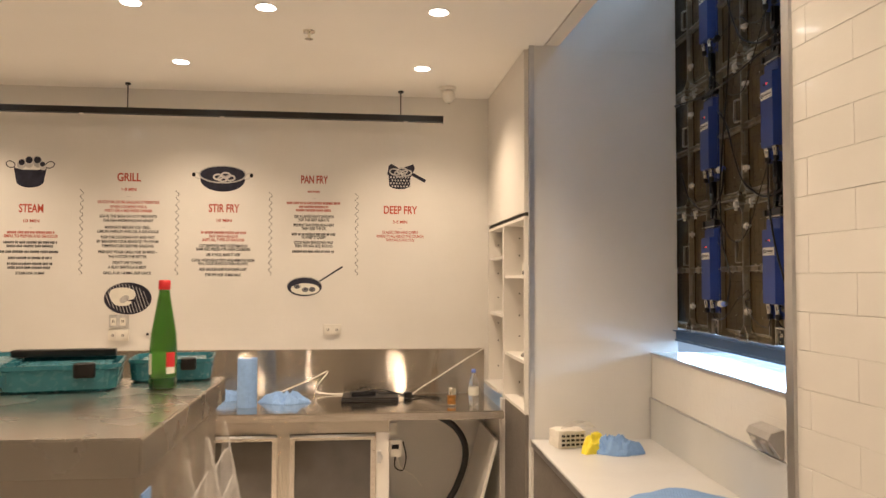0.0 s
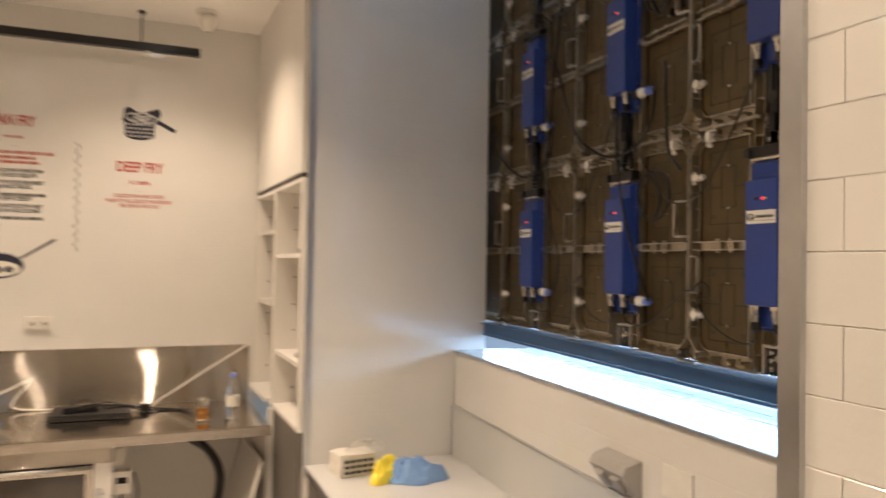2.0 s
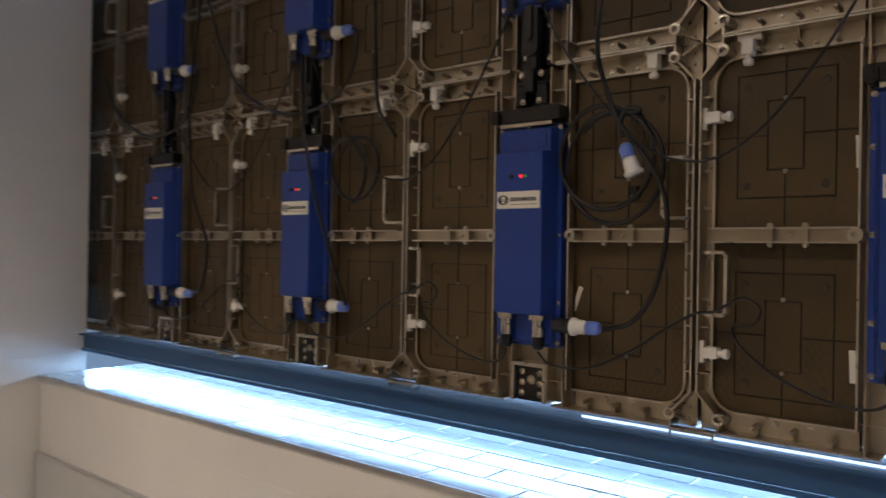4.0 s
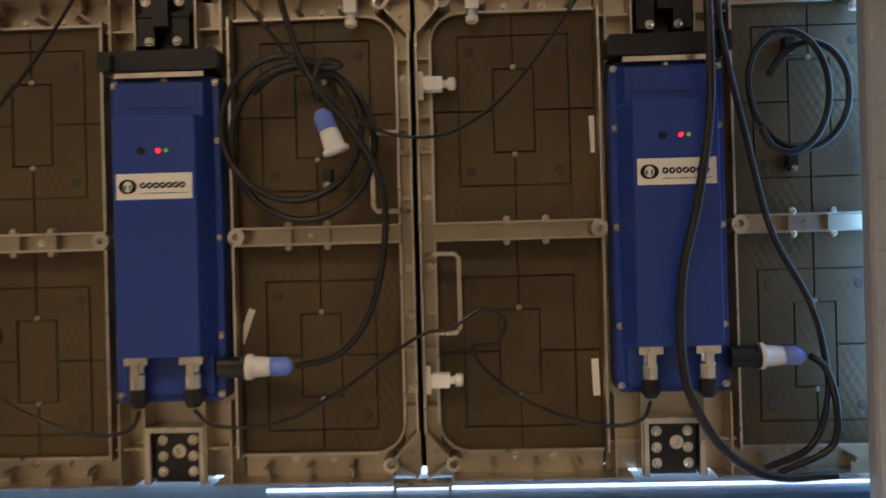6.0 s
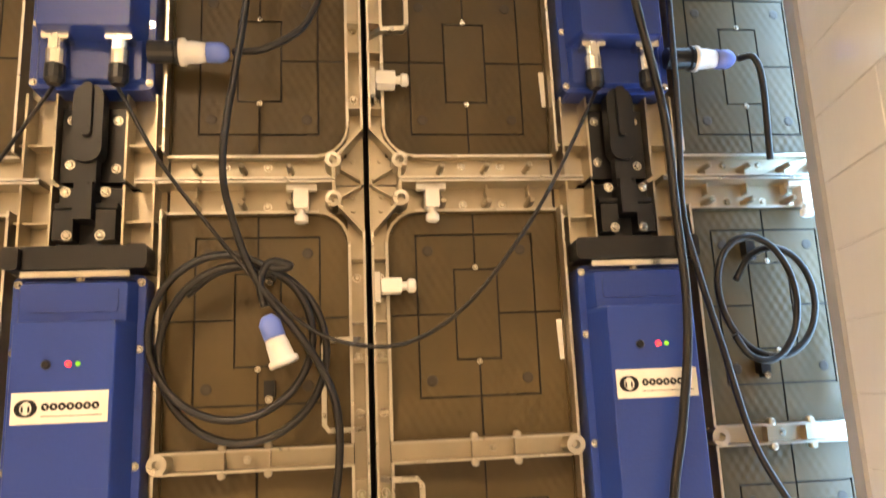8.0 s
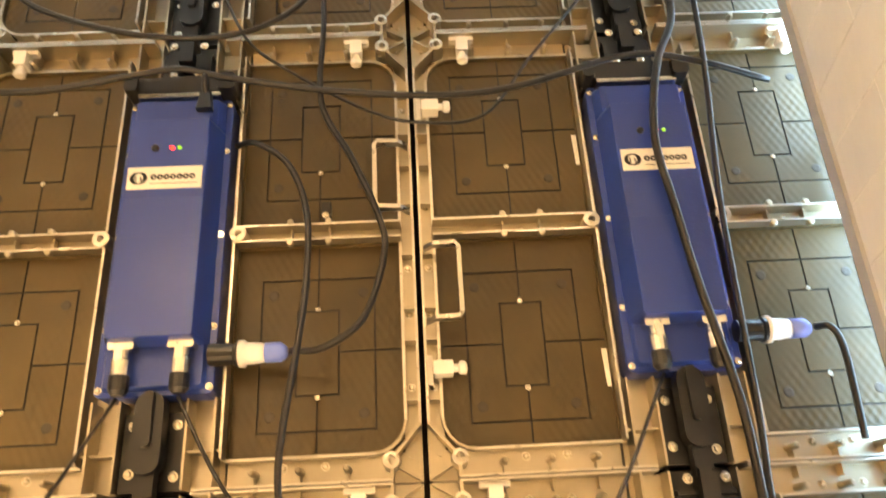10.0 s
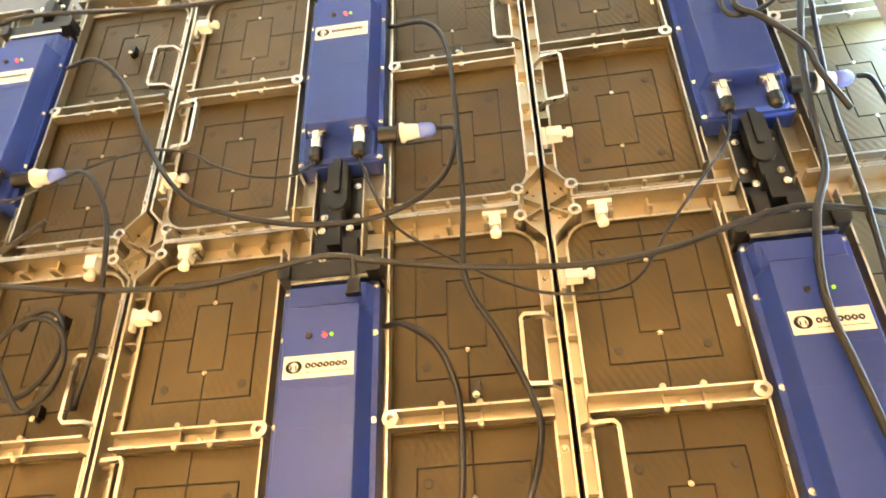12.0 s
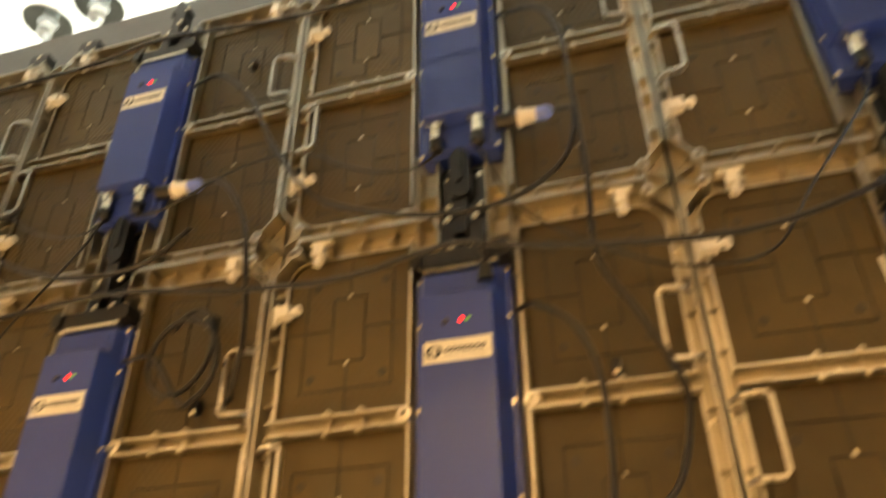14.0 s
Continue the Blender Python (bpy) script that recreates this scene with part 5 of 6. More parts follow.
def tray(m, w, d, h, label, name="organiser_tray"):
    t = thing(name, label, "tray", m, "organiser trays")
    bm = blank()
    prof = [(0.86, 0.0), (0.93, 0.006), (0.97, h * 0.8), (1.0, h * 0.85), (1.0, h), (0.955, h), (0.92, h * 0.82), (0.86, 0.012)]
    rings = []
    for k, z in prof:
        rings.append([bm.verts.new((x * k, y * k, z)) for x, y in rounded(-w / 2, w / 2, -d / 2, d / 2, 0.035, 4)])
    for a, b in zip(rings, rings[1:]):
        for i in range(len(a)):
            bm.faces.new((a[i], a[(i + 1) % len(a)], b[(i + 1) % len(a)], b[i]))
    bm.faces.new(rings[0][::-1])
    bm.faces.new(rings[-1])
    part("tub", bm, TEAL, t, smooth=False)
    bm = boxes((-w * 0.42, w * 0.42, -d * 0.41, d * 0.41, 0.0125, h * 0.88))
    bmesh.ops.bevel(bm, geom=bm.edges[:], offset=0.01, segments=2, affect="EDGES")
    part("insert", bm, TEAL, t, "teal compartment lid")
    bm = boxes((w * 0.12, w * 0.30, -d / 2 - 0.010, -d / 2 + 0.012, h * 0.52, h * 1.08))
    bmesh.ops.bevel(bm, geom=bm.edges[:], offset=0.004, segments=1, affect="EDGES")
    part("clip", bm, BLACKPL, t, "black clip")
    return t


tray(K @ pose(-1.74, -1.80, CT + 0.0005, 0, 0, 12), 0.30, 0.25, 0.072, "teal plastic organiser tray with black clips")
tray(K @ pose(-1.97, -1.70, CT + 0.0005, 0, 0, 12), 0.16, 0.36, 0.072, "narrow teal plastic organiser tray")
tray(K @ pose(-1.49, -1.62, CT + 0.0005, 0, 0, 8), 0.24, 0.22, 0.066, "teal plastic organiser tray at the counter edge")
rod = solid("black_brush", boxes((-0.14, 0.14, -0.018, 0.018, 0, 0.022)), BLACKPL, "black brush lying across a teal tray", "brush", K @ pose(-1.78, -1.70, CT + 0.0745, 0, 0, 10), bevel=0.006)
green = turned("green_bottle", "tall green glass mineral water bottle with red cap", "bottle", K @ pose(-1.462, -1.86, CT + 0.0005), [
    ("glass", [(0.030, 0), (0.036, 0.004), (0.0365, 0.11), (0.0335, 0.15), (0.021, 0.225), (0.0145, 0.262), (0.0145, 0.272)], BOTTLEGREEN, ""), ("foot", [(0.0362, 0.004), (0.0369, 0.006), (0.0369, 0.030), (0.0366, 0.032)], BOTTLEDARK, "thick dark glass foot"),
    ("cap", [(0.0152, 0.2725), (0.0158, 0.275), (0.0158, 0.296), (0.013, 0.299)], REDCAP, "red screw cap")])
for pname, mat, a0, a1, z0, z1, lab in (("paper_label", LABELW, 203, 230, 0.042, 0.098, "white paper label"), ("red_label", REDCAP, 296, 338, 0.062, 0.102, "red and white paper label"), ("label_foot", LABELW, 296, 338, 0.044, 0.062, "")):
    bm = blank()
    for i in range(8):
        p, q = (radians(a0 + (a1 - a0) * j / 8) for j in (i, i + 1))
        bm.faces.new([bm.verts.new((0.0368 * math.cos(t), 0.0368 * math.sin(t), z)) for t, z in ((p, z0), (q, z0), (q, z1), (p, z1))])
    part(pname, bm, mat, green, lab)
def clear_bin(m, depth, label):
    """A clear moulded bin hung on the counter side: leaning cheeks with thick edges and a half-round front."""
    t = thing("dispenser_bin", label, "bin", m, "dispenser bins")
    side = [(0.0, 0.42), (0.010, 0.42), (0.095, 0.0), (0.0, 0.0)]
    for y in (0.0, depth):
        bm = blank()
        prism(bm, side[::-1], 0, 0.0022)
        for v in bm.verts:
            v.co = Vector((v.co.x, y + v.co.z, v.co.y))
        cheek = part("cheek", bm, WRAP, t, "clear plastic side")
        bm = blank()
        tube(bm, [(x, y + 0.001, z) for x, z in side[:3]], 0.0032, 6, 0)
        part("edge", bm, CLEAREDGE, cheek)
    for z0, bulge in ((0.33, 0.030), (0.24, 0.045), (0.12, 0.060)):
        bm = blank()
        arc = [(0.006 + (0.42 - z0) * 0.19 + bulge * 0.3 * math.sin(math.pi * i / 12), depth * (0.04 + 0.92 * i / 12), z0 + bulge * math.sin(math.pi * i / 12)) for i in range(13)]
        tube(bm, arc, 0.0030, 6, 0)
        part("rim", bm, CLEAREDGE, t, "bright moulded rim")
        bm = blank()
        lo = [bm.verts.new((x + 0.030, y, z - 0.10)) for x, y, z in arc]
        hi = [bm.verts.new(q) for q in arc]
        for i in range(12):
            bm.faces.new((lo[i], lo[i + 1], hi[i + 1], hi[i]))
        bmesh.ops.solidify(bm, geom=bm.faces[:], thickness=0.0015)
        part("front", bm, WRAP, t, "clear curved front", True)
    return t


for y in (-2.17, -1.92):
    clear_bin(K @ pose(-1.3345, y, 0.86), 0.24, "clear plastic dispenser bin hung on the side of the counter")
part("hanging_strip", boxes((-1.334, -1.330, -2.52, -2.46, 0.98, 1.30)), CLOTH, counter, "pale blue strip of cloth")

# ---- things in the niche ----
cart = thing("paper_carton", "crushed white paper carton with dark print", "carton", pose(1.055, 3.99, BENCH + 0.001, 0, 0, 12))
bm = boxes((-0.075, 0.075, -0.06, 0.06, 0, 0.085))
bmesh.ops.subdivide_edges(bm, edges=bm.edges[:], cuts=3, use_grid_fill=True)
for v in bm.verts:
    v.co += 0.008 * Vector((noise.noise(v.co * 30), noise.noise(v.co * 30 + Vector((3, 0, 0))), noise.noise(v.co * 25)))
    v.co.z = max(0, v.co.z)
part("body", bm, PAPER, cart)
bm = blank()
for i in range(5):
    for j in range(3):
        box(bm, -0.062 + 0.026 * i, -0.044 + 0.026 * i, -0.0725, -0.0705, 0.015 + 0.022 * j, 0.026 + 0.022 * j)
part("print", bm, INK, cart)
crumple("snack_packet", "crumpled yellow plastic packet on the bench", pose(1.165, 3.86, BENCH + 0.001, 0, 0, 40), 0.10, 0.045, 0.10, 14, YELLOW, "packet", 0.42)
crumple("cleaning_cloth", "balled blue cleaning cloth on the bench", pose(1.27, 3.83, BENCH + 0.001, 0, 0, -12), 0.125, 0.078, 0.105, 19, fold=0.7)
crumple("cleaning_cloth", "flat blue cleaning cloth on the bench", pose(1.30, 2.96, BENCH + 0.001, 0, 0, 20), 0.22, 0.24, 0.014, 21)
crumple("clear_bag", "crumpled clear plastic bag on the bench", pose(1.11, 3.98, BENCH + 0.088, 0, 0, 20), 0.09, 0.06, 0.05, 23, WRAP, "bag")
out = thing("angled_outlet", "grey-white angled double power outlet on the niche wall", "power outlet", Matrix.Translation((1.5565, 2.80, 1.075)) @ Matrix.Diagonal((0.8, 0.78, 0.9, 1)))
bm = blank()
prism(bm, [(0, 0.0), (-0.014, 0.0), (-0.075, 0.075), (-0.060, 0.10), (0, 0.115)][::-1], -0.11, 0.11)
for v in bm.verts:
    v.co = Vector((v.co.x, v.co.z, v.co.y))
part("case", bm, GREYPL, out)
for dy in (-0.05, 0.05):
    bm = blank()
    prism(bm, rounded(-0.012, 0.012, dy - 0.024, dy + 0.024, 0.008), -0.026, 0.030)
    for v in bm.verts:
        v.co = pose(-0.0485, 0, 0.036, 0, -39, 0) @ v.co
    part("socket_face", bm, GREYPL, out)
out2 = solid("blank_plate", boxes((1.553, 1.5575, 2.50, 2.62, 1.12, 1.20)), WHITEPL, "white blank plate on the niche wall", "plate", bevel=0.001)

# ---- cables on the back of the screen ----
def cable(name, label, pts, r, group="", plug=None, n=8):
    """A cable through the points; plug: (place, direction) of a white and blue power plug on its end."""
    ob = thing(name, label, "cable", group=group)
    bm = blank()
    tube(bm, pts, r, n, 7)
    part("cord", bm, CABLE, ob, smooth=True)
    if plug:
        at, way = Vector(plug[0]), Vector(plug[1])
        m = Matrix.Translation(at) @ way.to_track_quat("Z", "Y").to_matrix().to_4x4()
        bm = blank()
        lathe(bm, [(0.0165, 0), (0.0168, 0.006), (0.0135, 0.008), (0.0128, 0.022), (0.0112, 0.031)], (0, 0, 0), 16, m)
        part("plug_body", bm, WHITEPL, ob, "white plug body", True)
        bm = blank()
        lathe(bm, [(0.0122, 0.031), (0.0122, 0.049), (0.0090, 0.054), (0.006, 0.057)], (0, 0, 0), 16, m)
        part("plug_collar", bm, PLUGBLUE, ob, "pale blue plug collar", True)
    return ob


POWER, DATA = "black power cable with white and blue plug", "thin black data cable looped between two screen cabinets"
RIGHT = (0, -1, 0)


def plug_at(col, row):
    return (XL - 0.012, S0 + PITCH * (col - 0.5) - 0.102, Z0 + PITCH * (row + 0.5) - 0.165)


def shifted(pts, dcol=0, drow=0, dx=0.0):
    return [(x + dx, y + PITCH * dcol, z + PITCH * drow) for x, y, z in pts]


cable("power_cable", POWER, [(1.705, 2.255, 1.596), (1.69, 2.2, 1.611), (1.69, 2.164, 1.651), (1.69, 2.143, 1.714), (1.69, 2.136, 1.784), (1.69, 2.145, 1.836), (1.69, 2.175, 1.889),
      (1.69, 2.221, 1.949), (1.688, 2.25, 2.02), (1.68, 2.262, 2.10), (1.68, 2.241, 2.261), (1.685, 2.236, 2.34), (1.69, 2.24, 2.42), (1.69, 2.265, 2.486), (1.70, 2.311, 2.526), (1.72, 2.342, 2.535)],
      0.0043, "power cables", (plug_at(1, 0), RIGHT))
cable("power_cable", POWER, [(1.705, 2.256, 2.236), (1.69, 2.215, 2.234), (1.69, 2.167, 2.27), (1.69, 2.141, 2.353), (1.685, 2.148, 2.405), (1.685, 2.182, 2.491), (1.685, 2.222, 2.579), (1.685, 2.22, 2.722),
      (1.685, 2.225, 2.891), (1.685, 2.235, 3.037), (1.69, 2.27, 3.11), (1.715, 2.342, 3.141)], 0.0043, "power cables", (plug_at(1, 1), RIGHT))
ROW2 = [(1.705, 2.256, 2.876), (1.69, 2.226, 2.850), (1.69, 2.25, 2.762), (1.69, 2.332, 2.706), (1.68, 2.453, 2.694), (1.69, 2.594, 2.742), (1.69, 2.679, 2.799), (1.69, 2.758, 2.921),
        (1.69, 2.817, 3.047), (1.69, 2.894, 3.133), (1.715, 2.975, 3.152)]
cable("power_cable", POWER, ROW2, 0.0043, "power cables", (plug_at(1, 2), RIGHT))
cable("power_cable", POWER, [(1.705, 2.896, 2.876), (1.69, 2.84, 2.850), (1.69, 2.79, 2.76), (1.69, 2.768, 2.64), (1.70, 2.765, 2.54), (1.74, 2.80, 2.46)], 0.0043, "power cables", (plug_at(2, 2), RIGHT))
cable("power_cable", POWER, [(1.705, 1.616, 1.596), (1.69, 1.604, 1.582), (1.69, 1.592, 1.536), (1.69, 1.60, 1.486), (1.70, 1.66, 1.452)], 0.0043, "power cables", (plug_at(0, 0), RIGHT))
cable("power_cable", POWER, [(1.705, 1.616, 2.236), (1.69, 1.604, 2.23), (1.70, 1.59, 2.20), (1.71, 1.588, 2.10)], 0.0043, "power cables", (plug_at(0, 1), RIGHT))
cable("power_cable", POWER, [(1.66, 3.019, 2.185), (1.66, 3.013, 2.036), (1.66, 2.975, 1.872), (1.67, 2.92, 1.713), (1.70, 2.90, 1.60)], 0.0043, "power cables", (plug_at(2, 0), (0, -1, 0)))
cable("power_cable", POWER, [(1.68, 3.529, 2.12), (1.68, 3.503, 1.883), (1.68, 3.428, 1.736), (1.68, 3.453, 1.62), (1.705, 3.535, 1.596)], 0.0043, "power cables", (plug_at(3, 0), RIGHT))
cable("power_cable", POWER, shifted(ROW2, 1, -1), 0.0043, "power cables", (plug_at(2, 1), RIGHT))
cable("power_cable", POWER, shifted(ROW2, 1, 0, -0.004)[2:], 0.0043, "power cables")
cable("power_cable", POWER, shifted(ROW2, 2, -1)[:8], 0.0043, "power cables", (plug_at(3, 1), RIGHT))
cable("power_cable", POWER, [(1.705, 1.616, 2.876), (1.70, 1.60, 2.86), (1.70, 1.592, 2.78)], 0.0043, "power cables", (plug_at(0, 2), RIGHT))
# data cables
D0A = [(1.698, 2.384, 1.545), (1.70, 2.357, 1.524), (1.70, 2.281, 1.526), (1.70, 2.203, 1.562), (1.70, 2.138, 1.607), (1.70, 2.092, 1.634), (1.698, 2.059, 1.64), (1.70, 2.019, 1.663), (1.70, 1.991, 1.648),
       (1.70, 2.002, 1.623), (1.698, 2.031, 1.619), (1.698, 2.022, 1.592), (1.698, 1.973, 1.552), (1.698, 1.909, 1.524), (1.698, 1.858, 1.515), (1.698, 1.825, 1.523), (1.698, 1.814, 1.545)]
D1 = [(1.698, 2.384, 2.186), (1.69, 2.336, 2.099), (1.69, 2.284, 2.027), (1.69, 2.227, 1.957), (1.69, 2.166, 1.9), (1.69, 2.105, 1.879), (1.69, 2.051, 1.884), (1.69, 1.994, 1.919), (1.69, 1.939, 1.98), (1.69, 1.881, 2.064), (1.698, 1.814, 2.186)]
D2 = [(1.698, 3.024, 2.825), (1.69, 2.97, 2.818), (1.69, 2.934, 2.829), (1.695, 2.841, 2.877), (1.695, 2.74, 2.894), (1.695, 2.664, 2.873), (1.695, 2.63, 2.847), (1.695, 2.557, 2.812), (1.695, 2.49, 2.804), (1.698, 2.454, 2.826)]
D2R = [(1.698, 2.384, 2.826), (1.69, 2.332, 2.697), (1.69, 2.266, 2.634), (1.69, 2.161, 2.566), (1.69, 2.089, 2.543), (1.69, 2.001, 2.552), (1.69, 1.932, 2.642), (1.69, 1.836, 2.765), (1.698, 1.814, 2.826)]
for pts in (D0A, shifted(D0A, 1), shifted(D0A, 2), D1, shifted(D1, 1, 0, -0.002), shifted(D1, 2), D2, shifted(D2, 1), D2R, shifted(D2R, 2)):
    cable("data_cable", DATA, pts, 0.0024, "data cables", n=6)
# drapes and risers
cable("draped_cable", "black cable draped along the tops of the blue housings", [(1.68, 4.10, 2.66), (1.68, 3.60, 2.615), (1.675, 3.06, 2.650), (1.68, 2.798, 2.621), (1.68, 2.615, 2.608), (1.675, 2.479, 2.625), (1.668, 2.41, 2.628),
      (1.675, 2.346, 2.616), (1.68, 2.204, 2.592), (1.68, 2.055, 2.579), (1.68, 1.944, 2.592), (1.668, 1.80, 2.626), (1.675, 1.70, 2.618), (1.70, 1.592, 2.60)], 0.0045, "draped cables")
cable("draped_cable", "black cable draped along the top row of housings", [(1.68, 3.62, 3.252), (1.675, 3.209, 3.248), (1.672, 3.05, 3.268), (1.675, 2.772, 3.236), (1.675, 2.597, 3.234), (1.672, 2.42, 3.262), (1.675, 2.265, 3.238),
      (1.68, 2.0, 3.245), (1.672, 1.78, 3.266), (1.70, 1.592, 3.25)], 0.0045, "draped cables")
TRUNK = [(1.665, 1.656, 3.06), (1.662, 1.70, 2.90), (1.662, 1.72, 2.77), (1.664, 1.729, 2.681), (1.655, 1.765, 2.60), (1.66, 1.785, 2.49), (1.665, 1.775, 2.394), (1.665, 1.764, 2.284), (1.665, 1.744, 2.144),
         (1.665, 1.742, 2.028), (1.66, 1.744, 1.90), (1.66, 1.762, 1.786), (1.66, 1.782, 1.7), (1.66, 1.785, 1.601), (1.655, 1.772, 1.545), (1.66, 1.735, 1.49), (1.668, 1.68, 1.458), (1.68, 1.60, 1.455)]
cable("riser_cable", "thick black supply cable hanging down over a blue housing", TRUNK, 0.0056, "riser cables")
cable("riser_cable", "black supply cable hanging beside the blue housing", [(1.675, 1.640, 3.08), (1.68, 1.675, 2.84), (1.675, 1.690, 2.62), (1.69, 1.705, 2.40), (1.69, 1.714, 2.153), (1.69, 1.722, 2.034), (1.69, 1.712, 1.96), (1.69, 1.693, 1.871), (1.70, 1.661, 1.752),
      (1.70, 1.617, 1.664), (1.70, 1.60, 1.598), (1.70, 1.598, 1.54), (1.70, 1.62, 1.485), (1.69, 1.68, 1.462)], 0.0043, "riser cables")
cable("riser_cable", "black cable loop hanging over a blue housing", [(1.66, 1.79, 3.22), (1.655, 1.775, 3.10), (1.655, 1.792, 3.026), (1.652, 1.783, 2.984), (1.655, 1.733, 2.995), (1.66, 1.684, 3.053), (1.67, 1.66, 3.16)], 0.0043, "riser cables")
cable("riser_cable", "black cable loop hanging over a blue housing", [(1.655, 1.77, 3.22), (1.648, 1.766, 3.06), (1.648, 1.775, 3.00), (1.645, 1.745, 2.965), (1.648, 1.700, 2.90), (1.655, 1.690, 2.85), (1.665, 1.665, 2.78)], 0.0050, "riser cables")
cable("riser_cable", "black cable hanging across a screen module", [(1.69, 2.815, 2.30), (1.69, 2.808, 2.16), (1.69, 2.796, 2.042), (1.70, 2.752, 1.974)], 0.0043, "riser cables")
cable("riser_cable", "black cable hanging across a screen module", [(1.69, 3.42, 3.0), (1.69, 3.44, 2.7), (1.68, 3.48, 2.4), (1.68, 3.53, 2.12)], 0.0043, "riser cables")


def coil(y, z, ry, rz, turns, label, seed, plug=None, x=1.708, tail=None):
    rng = random.Random(seed)
    p1, p2, p3 = (rng.uniform(0, 6.28) for _ in range(3))
    pts, n = [], int(turns * 12)
    for i in range(n + 1):
        f, a = i / n, 2 * math.pi * i / 12 + 0.6
        k = 1 - 0.16 * (0.5 + 0.5 * math.sin(0.43 * a + p1))
        pts.append((x - 0.014 * f, y + 0.014 * math.sin(0.37 * a + p2) + ry * k * math.cos(a), z + 0.016 * math.sin(0.41 * a + p3) + rz * k * math.sin(a)))
    if tail:
        pts += tail
    return cable("coiled_cable", label, pts, 0.0043, "coiled cables", plug)


coil(2.246, 1.888, 0.092, 0.098, 2.3, "black power cable coiled on a module with a free plug", 3, ((1.690, 2.194, 1.862), (0, 0.34, 0.94)), tail=[(1.695, 2.188, 1.972), (1.692, 2.210, 1.976), (1.69, 2.221, 1.952), (1.69, 2.216, 1.926)])
coil(1.622, 1.916, 0.058, 0.078, 1.9, "black power cable coiled and strapped on a module", 5)
coil(2.858, 2.530, 0.056, 0.074, 1.7, "black power cable coiled and strapped on a module", 8, tail=[(1.70, 2.92, 2.53), (1.71, 2.982, 2.54)])
coil(2.892, 1.905, 0.07, 0.08, 1.6, "black power cable coiled on a module", 11)
bm = blank()
tube(bm, [(1.672, 2.378, 2.622), (1.672, 2.377, 2.606), (1.676, 2.376, 2.590)], 0.0045, 8, 3)
prism(bm, rounded(-0.011, 0.011, -0.012, 0.012, 0.004), 0, 0.026, 0.7)
for v in list(bm.verts)[-32:]:
    v.co = Vector((1.676 + v.co.y * 0.5, 2.376 + v.co.x, 2.566 + v.co.z))
solid("cable_boot", bm, BLACKPL, "black rubber boot hanging from a draped cable", "cable boot")
# cable ties on the coils, and strips of white tape
tie = thing("cable_tie", "black cable tie holding a coil to a module screw", "cable tie", group="cable ties")
bm = boxes((-0.006, 0.006, -0.009, 0.009, 0, 0.016), (-0.003, 0.003, -0.014, -0.008, 0.003, 0.019))
part("strap", bm, BLACKPL, tie)
bm = blank()
screws(bm, [(0.0, -0.012)], 0.0185, 0.003)
part("screw", bm, GALV, tie)
TIES = [(2.215, 1.972), (2.215, 1.838), (1.618, 1.99), (1.618, 1.842), (2.85, 2.602), (2.85, 2.458), (2.86, 3.20), (2.22, 2.44), (2.22, 3.08)]
for i, (y, z) in enumerate(TIES):
    m = Matrix.Translation((1.7465, y, z)) @ FACE
    if i == 0:
        tie.matrix_basis = m
    else:
        copy_thing(tie, m)
tape = thing("tape_strip", "short strip of white tape stuck in a module corner", "tape", group="tape strips")
part("strip", boxes((-0.0045, 0.0045, -0.024, 0.024, 0, 0.0008)), WHITEPL, tape)
TAPES = [(1.868, 1.884, 2), (1.873, 1.568, 2), (2.329, 1.644, -20), (1.868, 2.524, 2), (1.868, 2.208, 2), (2.508, 1.568, 1), (2.508, 2.85, 1), (2.508, 2.21, 2), (1.868, 3.164, 2), (1.720, 1.925, 0), (3.148, 1.57, 2)]
for i, (y, z, a) in enumerate(TAPES):
    m = Matrix.Translation((1.7452, y, z)) @ FACE @ pose(0, 0, 0, 0, 0, a)
    if i == 0:
        tape.matrix_basis = m
    else:
        copy_thing(tape, m)

# ---- top edge of the screen and hall ceiling ----
hook = thing("top_lock_lever", "black plastic lever standing up from the screen's top edge", "lever", cabinet_pose(1, 2), "top lock levers")
bm = blank()
prism(bm, rounded(-0.014, 0.014, 0.318, 0.372, 0.006), -0.02, 0.006)
prism(bm, [(-0.026, 0.366), (0.024, 0.362), (0.020, 0.378), (0.006, 0.384), (0.004, 0.404), (-0.010, 0.410), (-0.014, 0.384), (-0.024, 0.382)], -0.016, 0.004)
part("arm", bm, BLACKPL, hook)
bm = blank()
screws(bm, [(0.006, 0.330), (0.018, 0.37)], 0.006, 0.004)
tagged(part("screw", bm, GALV, hook), kind="stuff")
for col in (0, 2, 3):
    copy_thing(hook, cabinet_pose(col, 2))
clamp = thing("top_clamp", "black clamp block on the top corner of a screen cabinet", "clamp", cabinet_pose(1, 2), "top clamps")
for u in (-0.275, 0.225):
    bm = blank()
    prism(bm, rounded(u, u + 0.05, 0.319, 0.362, 0.004), -0.03, -0.004)
    part("block", bm, BLACKPL, clamp)
bm = blank()
screws(bm, [(s * u, v) for s in (-1, 1) for u, v in ((0.233, 0.328), (0.267, 0.328), (0.25, 0.354))], -0.004, 0.004)
tagged(part("screw", bm, GALV, clamp), kind="stuff")
for col in (0, 2, 3):
    copy_thing(clamp, cabinet_pose(col, 2))
spot = thing("hall_downlight", "recessed hall downlight with clear glass lens", "downlight", Matrix.Translation((2.014, 3.678, 4.0)), "hall downlights")
bm = blank()
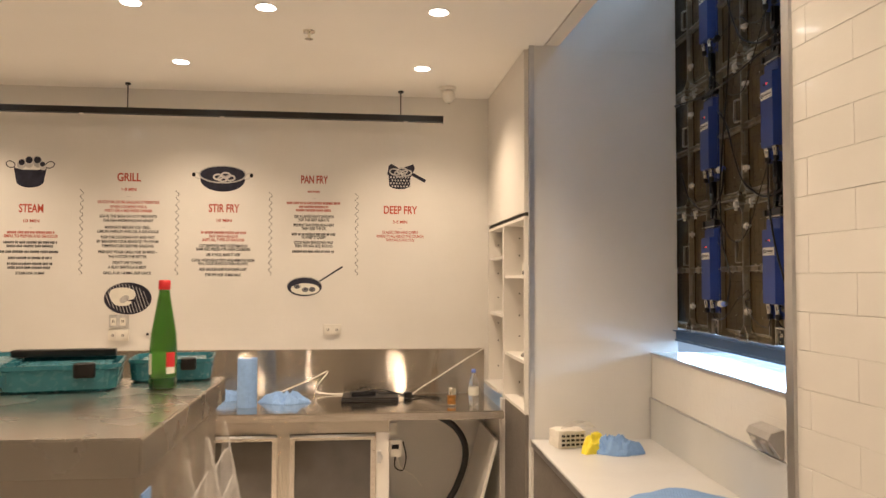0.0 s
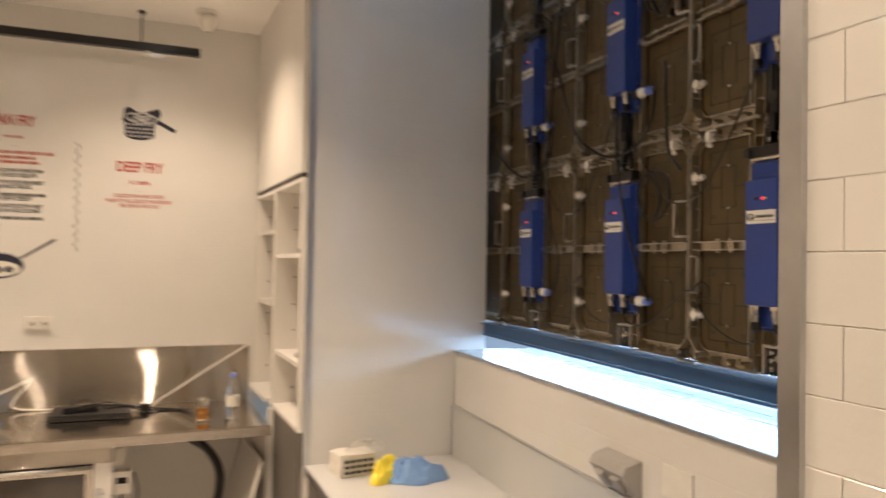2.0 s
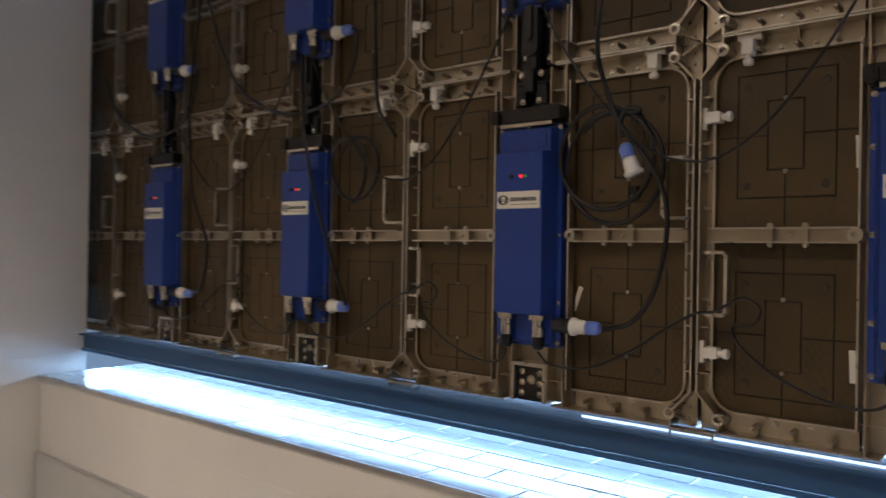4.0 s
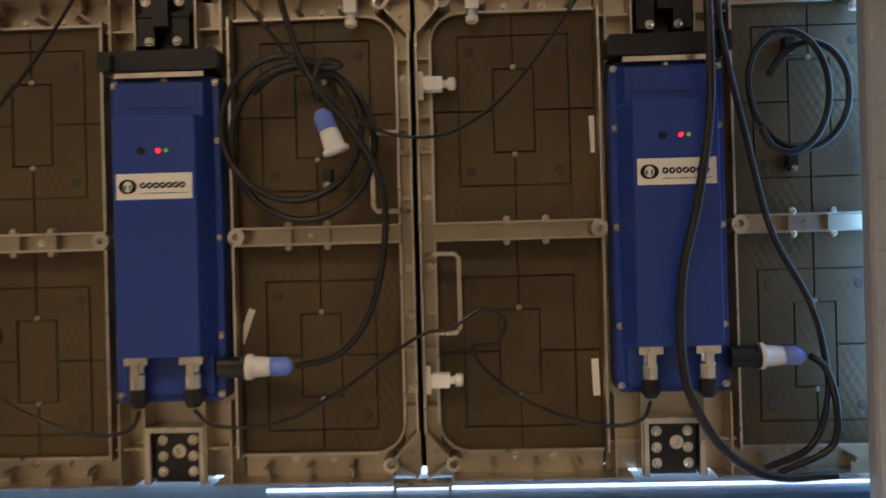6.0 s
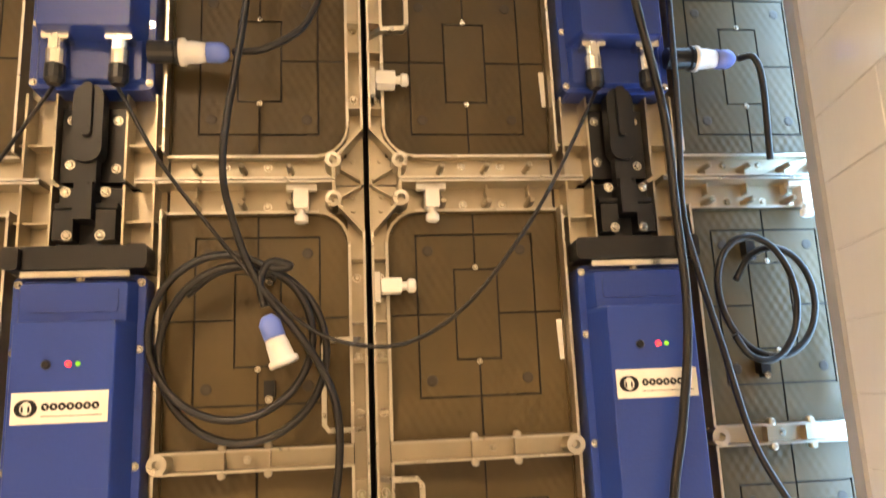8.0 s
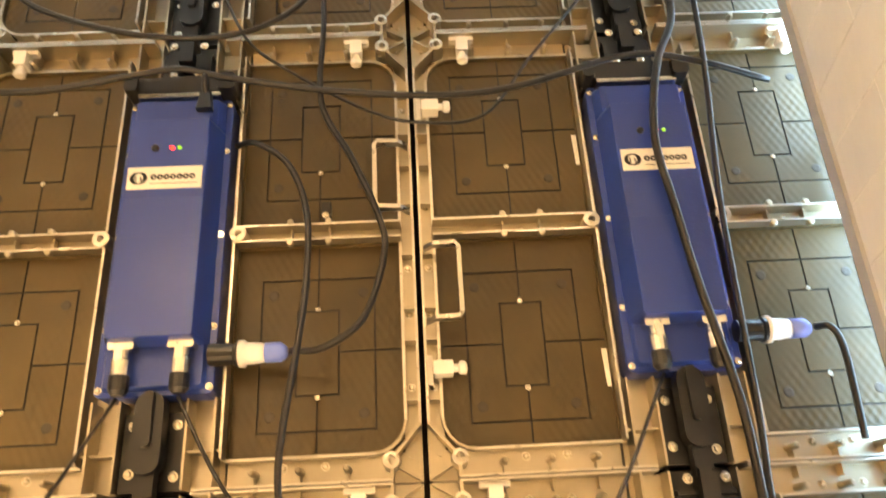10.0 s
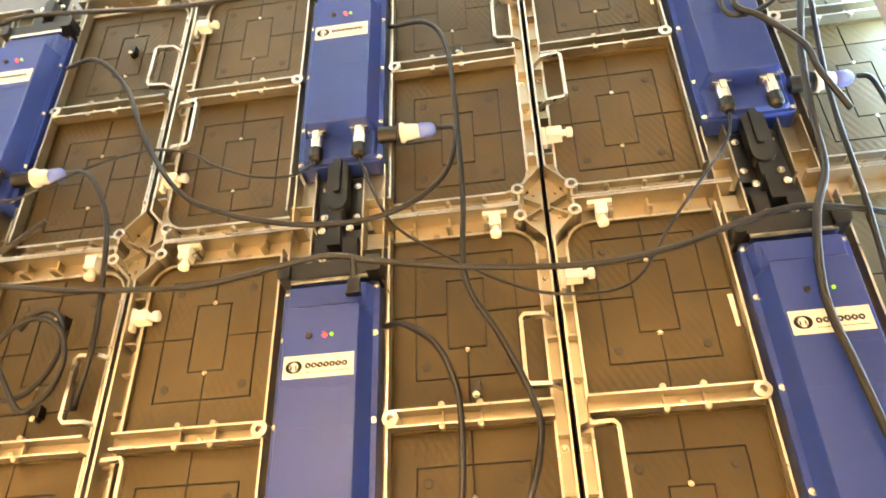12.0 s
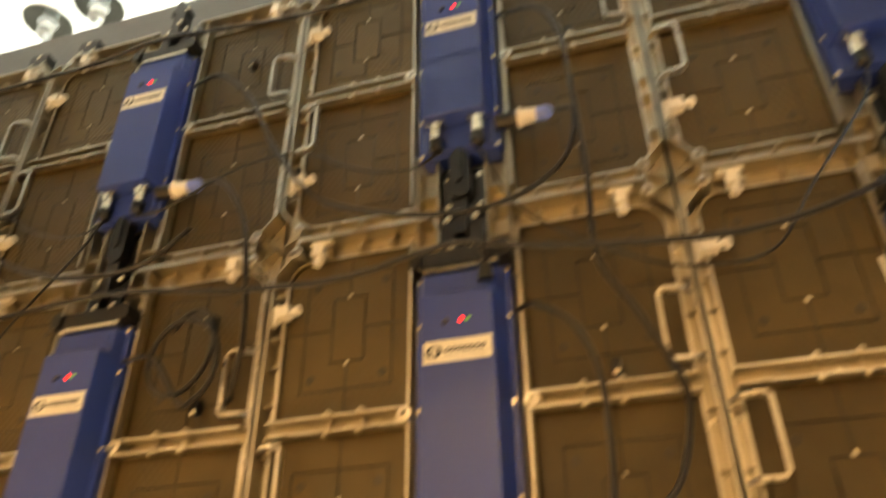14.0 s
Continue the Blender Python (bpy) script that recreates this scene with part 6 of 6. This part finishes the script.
lathe(bm, [(0.030, -0.004), (0.075, -0.006), (0.078, -0.001), (0.03, -0.001)], n=24, cap=False)
part("ring", bm, DARKCHROME, spot)
bm = blank()
lathe(bm, [(0.010, -0.075), (0.026, -0.06), (0.022, -0.02), (0.034, -0.006)], n=16)
part("lens", bm, CLEAR, spot, "clear glass drop lens", True)
for y in (3.018, 2.829, 3.881, 2.2):
    copy_thing(spot, Matrix.Translation((2.02, y, 4.0)))

# ---- wall and sill tiles ----
def tile_mesh(w, h, t=0.0010, b=0.0010, mat=TILE, g=0.00025):
    bm = blank()
    x0, x1, z0, z1 = g, w - g, g, h - g
    lo = [(x0, z0), (x1, z0), (x1, z1), (x0, z1)]
    hi = [(x0 + b, z0 + b), (x1 - b, z0 + b), (x1 - b, z1 - b), (x0 + b, z1 - b)]
    a = [bm.verts.new((x, 0, z)) for x, z in lo]
    m = [bm.verts.new((x, -t + b, z)) for x, z in lo]
    c = [bm.verts.new((x, -t, z)) for x, z in hi]
    for i in range(4):
        j = (i + 1) % 4
        bm.faces.new((a[i], a[j], m[j], m[i]))
        bm.faces.new((m[i], m[j], c[j], c[i]))
    bm.faces.new(c)
    return mesh_of("tile", bm, mat)


TW, TH = 0.30, 0.0805
FULL = tile_mesh(TW, TH)


def lay(parent, m, length, z0, z1, w=TW, h=TH, full=None, wob=0.25, phase=0.0, mat=TILE, gap=0.00025):
    """Bond-laid tiles on the plane m (x along the wall, z up, facing -y)."""
    rng = random.Random(int(length * 100))
    meshes = {}
    rows = int((z1 - z0) / h)
    for r in range(rows):
        x = -(w / 2 if r % 2 else 0) - phase
        while x < length - 0.01:
            a, b = max(x, 0.0), min(x + w, length)
            if b - a > 0.012:
                key = round(b - a, 3)
                me = full if full and abs(key - w) < 1e-6 else meshes.setdefault(key, tile_mesh(key, h, mat=mat, g=gap))
                ob = new("tile", me)
                ob.parent = parent
                ob.matrix_basis = m @ pose(a, 0, z0 + r * h, rng.uniform(-wob, wob) * 0.6, 0, rng.uniform(-wob, wob) * 0.6)
            x += w


# wall beside the opening: faces the room, then the jamb that faces along the niche
ang = math.degrees(math.atan2(1.41 - 1.048, 1.683 + 4.0))
along = Matrix.Translation((1.0465, 1.660, 0)) @ pose(0, 0, 0, 0, 0, -90 + ang)
lay(near_wall, along, 1.9, 0.8385, 2.95, full=FULL, phase=0.10)
jamb_way = math.degrees(math.atan2(1.561 - 1.683, 1.665 - 1.048))
lay(near_wall, Matrix.Translation((1.641, 1.5665, 0)) @ pose(0, 0, 0, 0, 0, jamb_way + 180), 0.595, 0.8385, 3.45, full=FULL)
# sill tiles
m = Matrix.Translation((1.557, 4.155, SILL - 0.0025)) @ Matrix(((0, 0, 1, 0), (-1, 0, 0, 0), (0, -1, 0, 0), (0, 0, 0, 1)))
lay(sill, m @ pose(0, 0, 0), 2.55, 0.0, 0.64, 0.20, 0.075, wob=0.4, mat=SILLTILE, gap=0.0022)
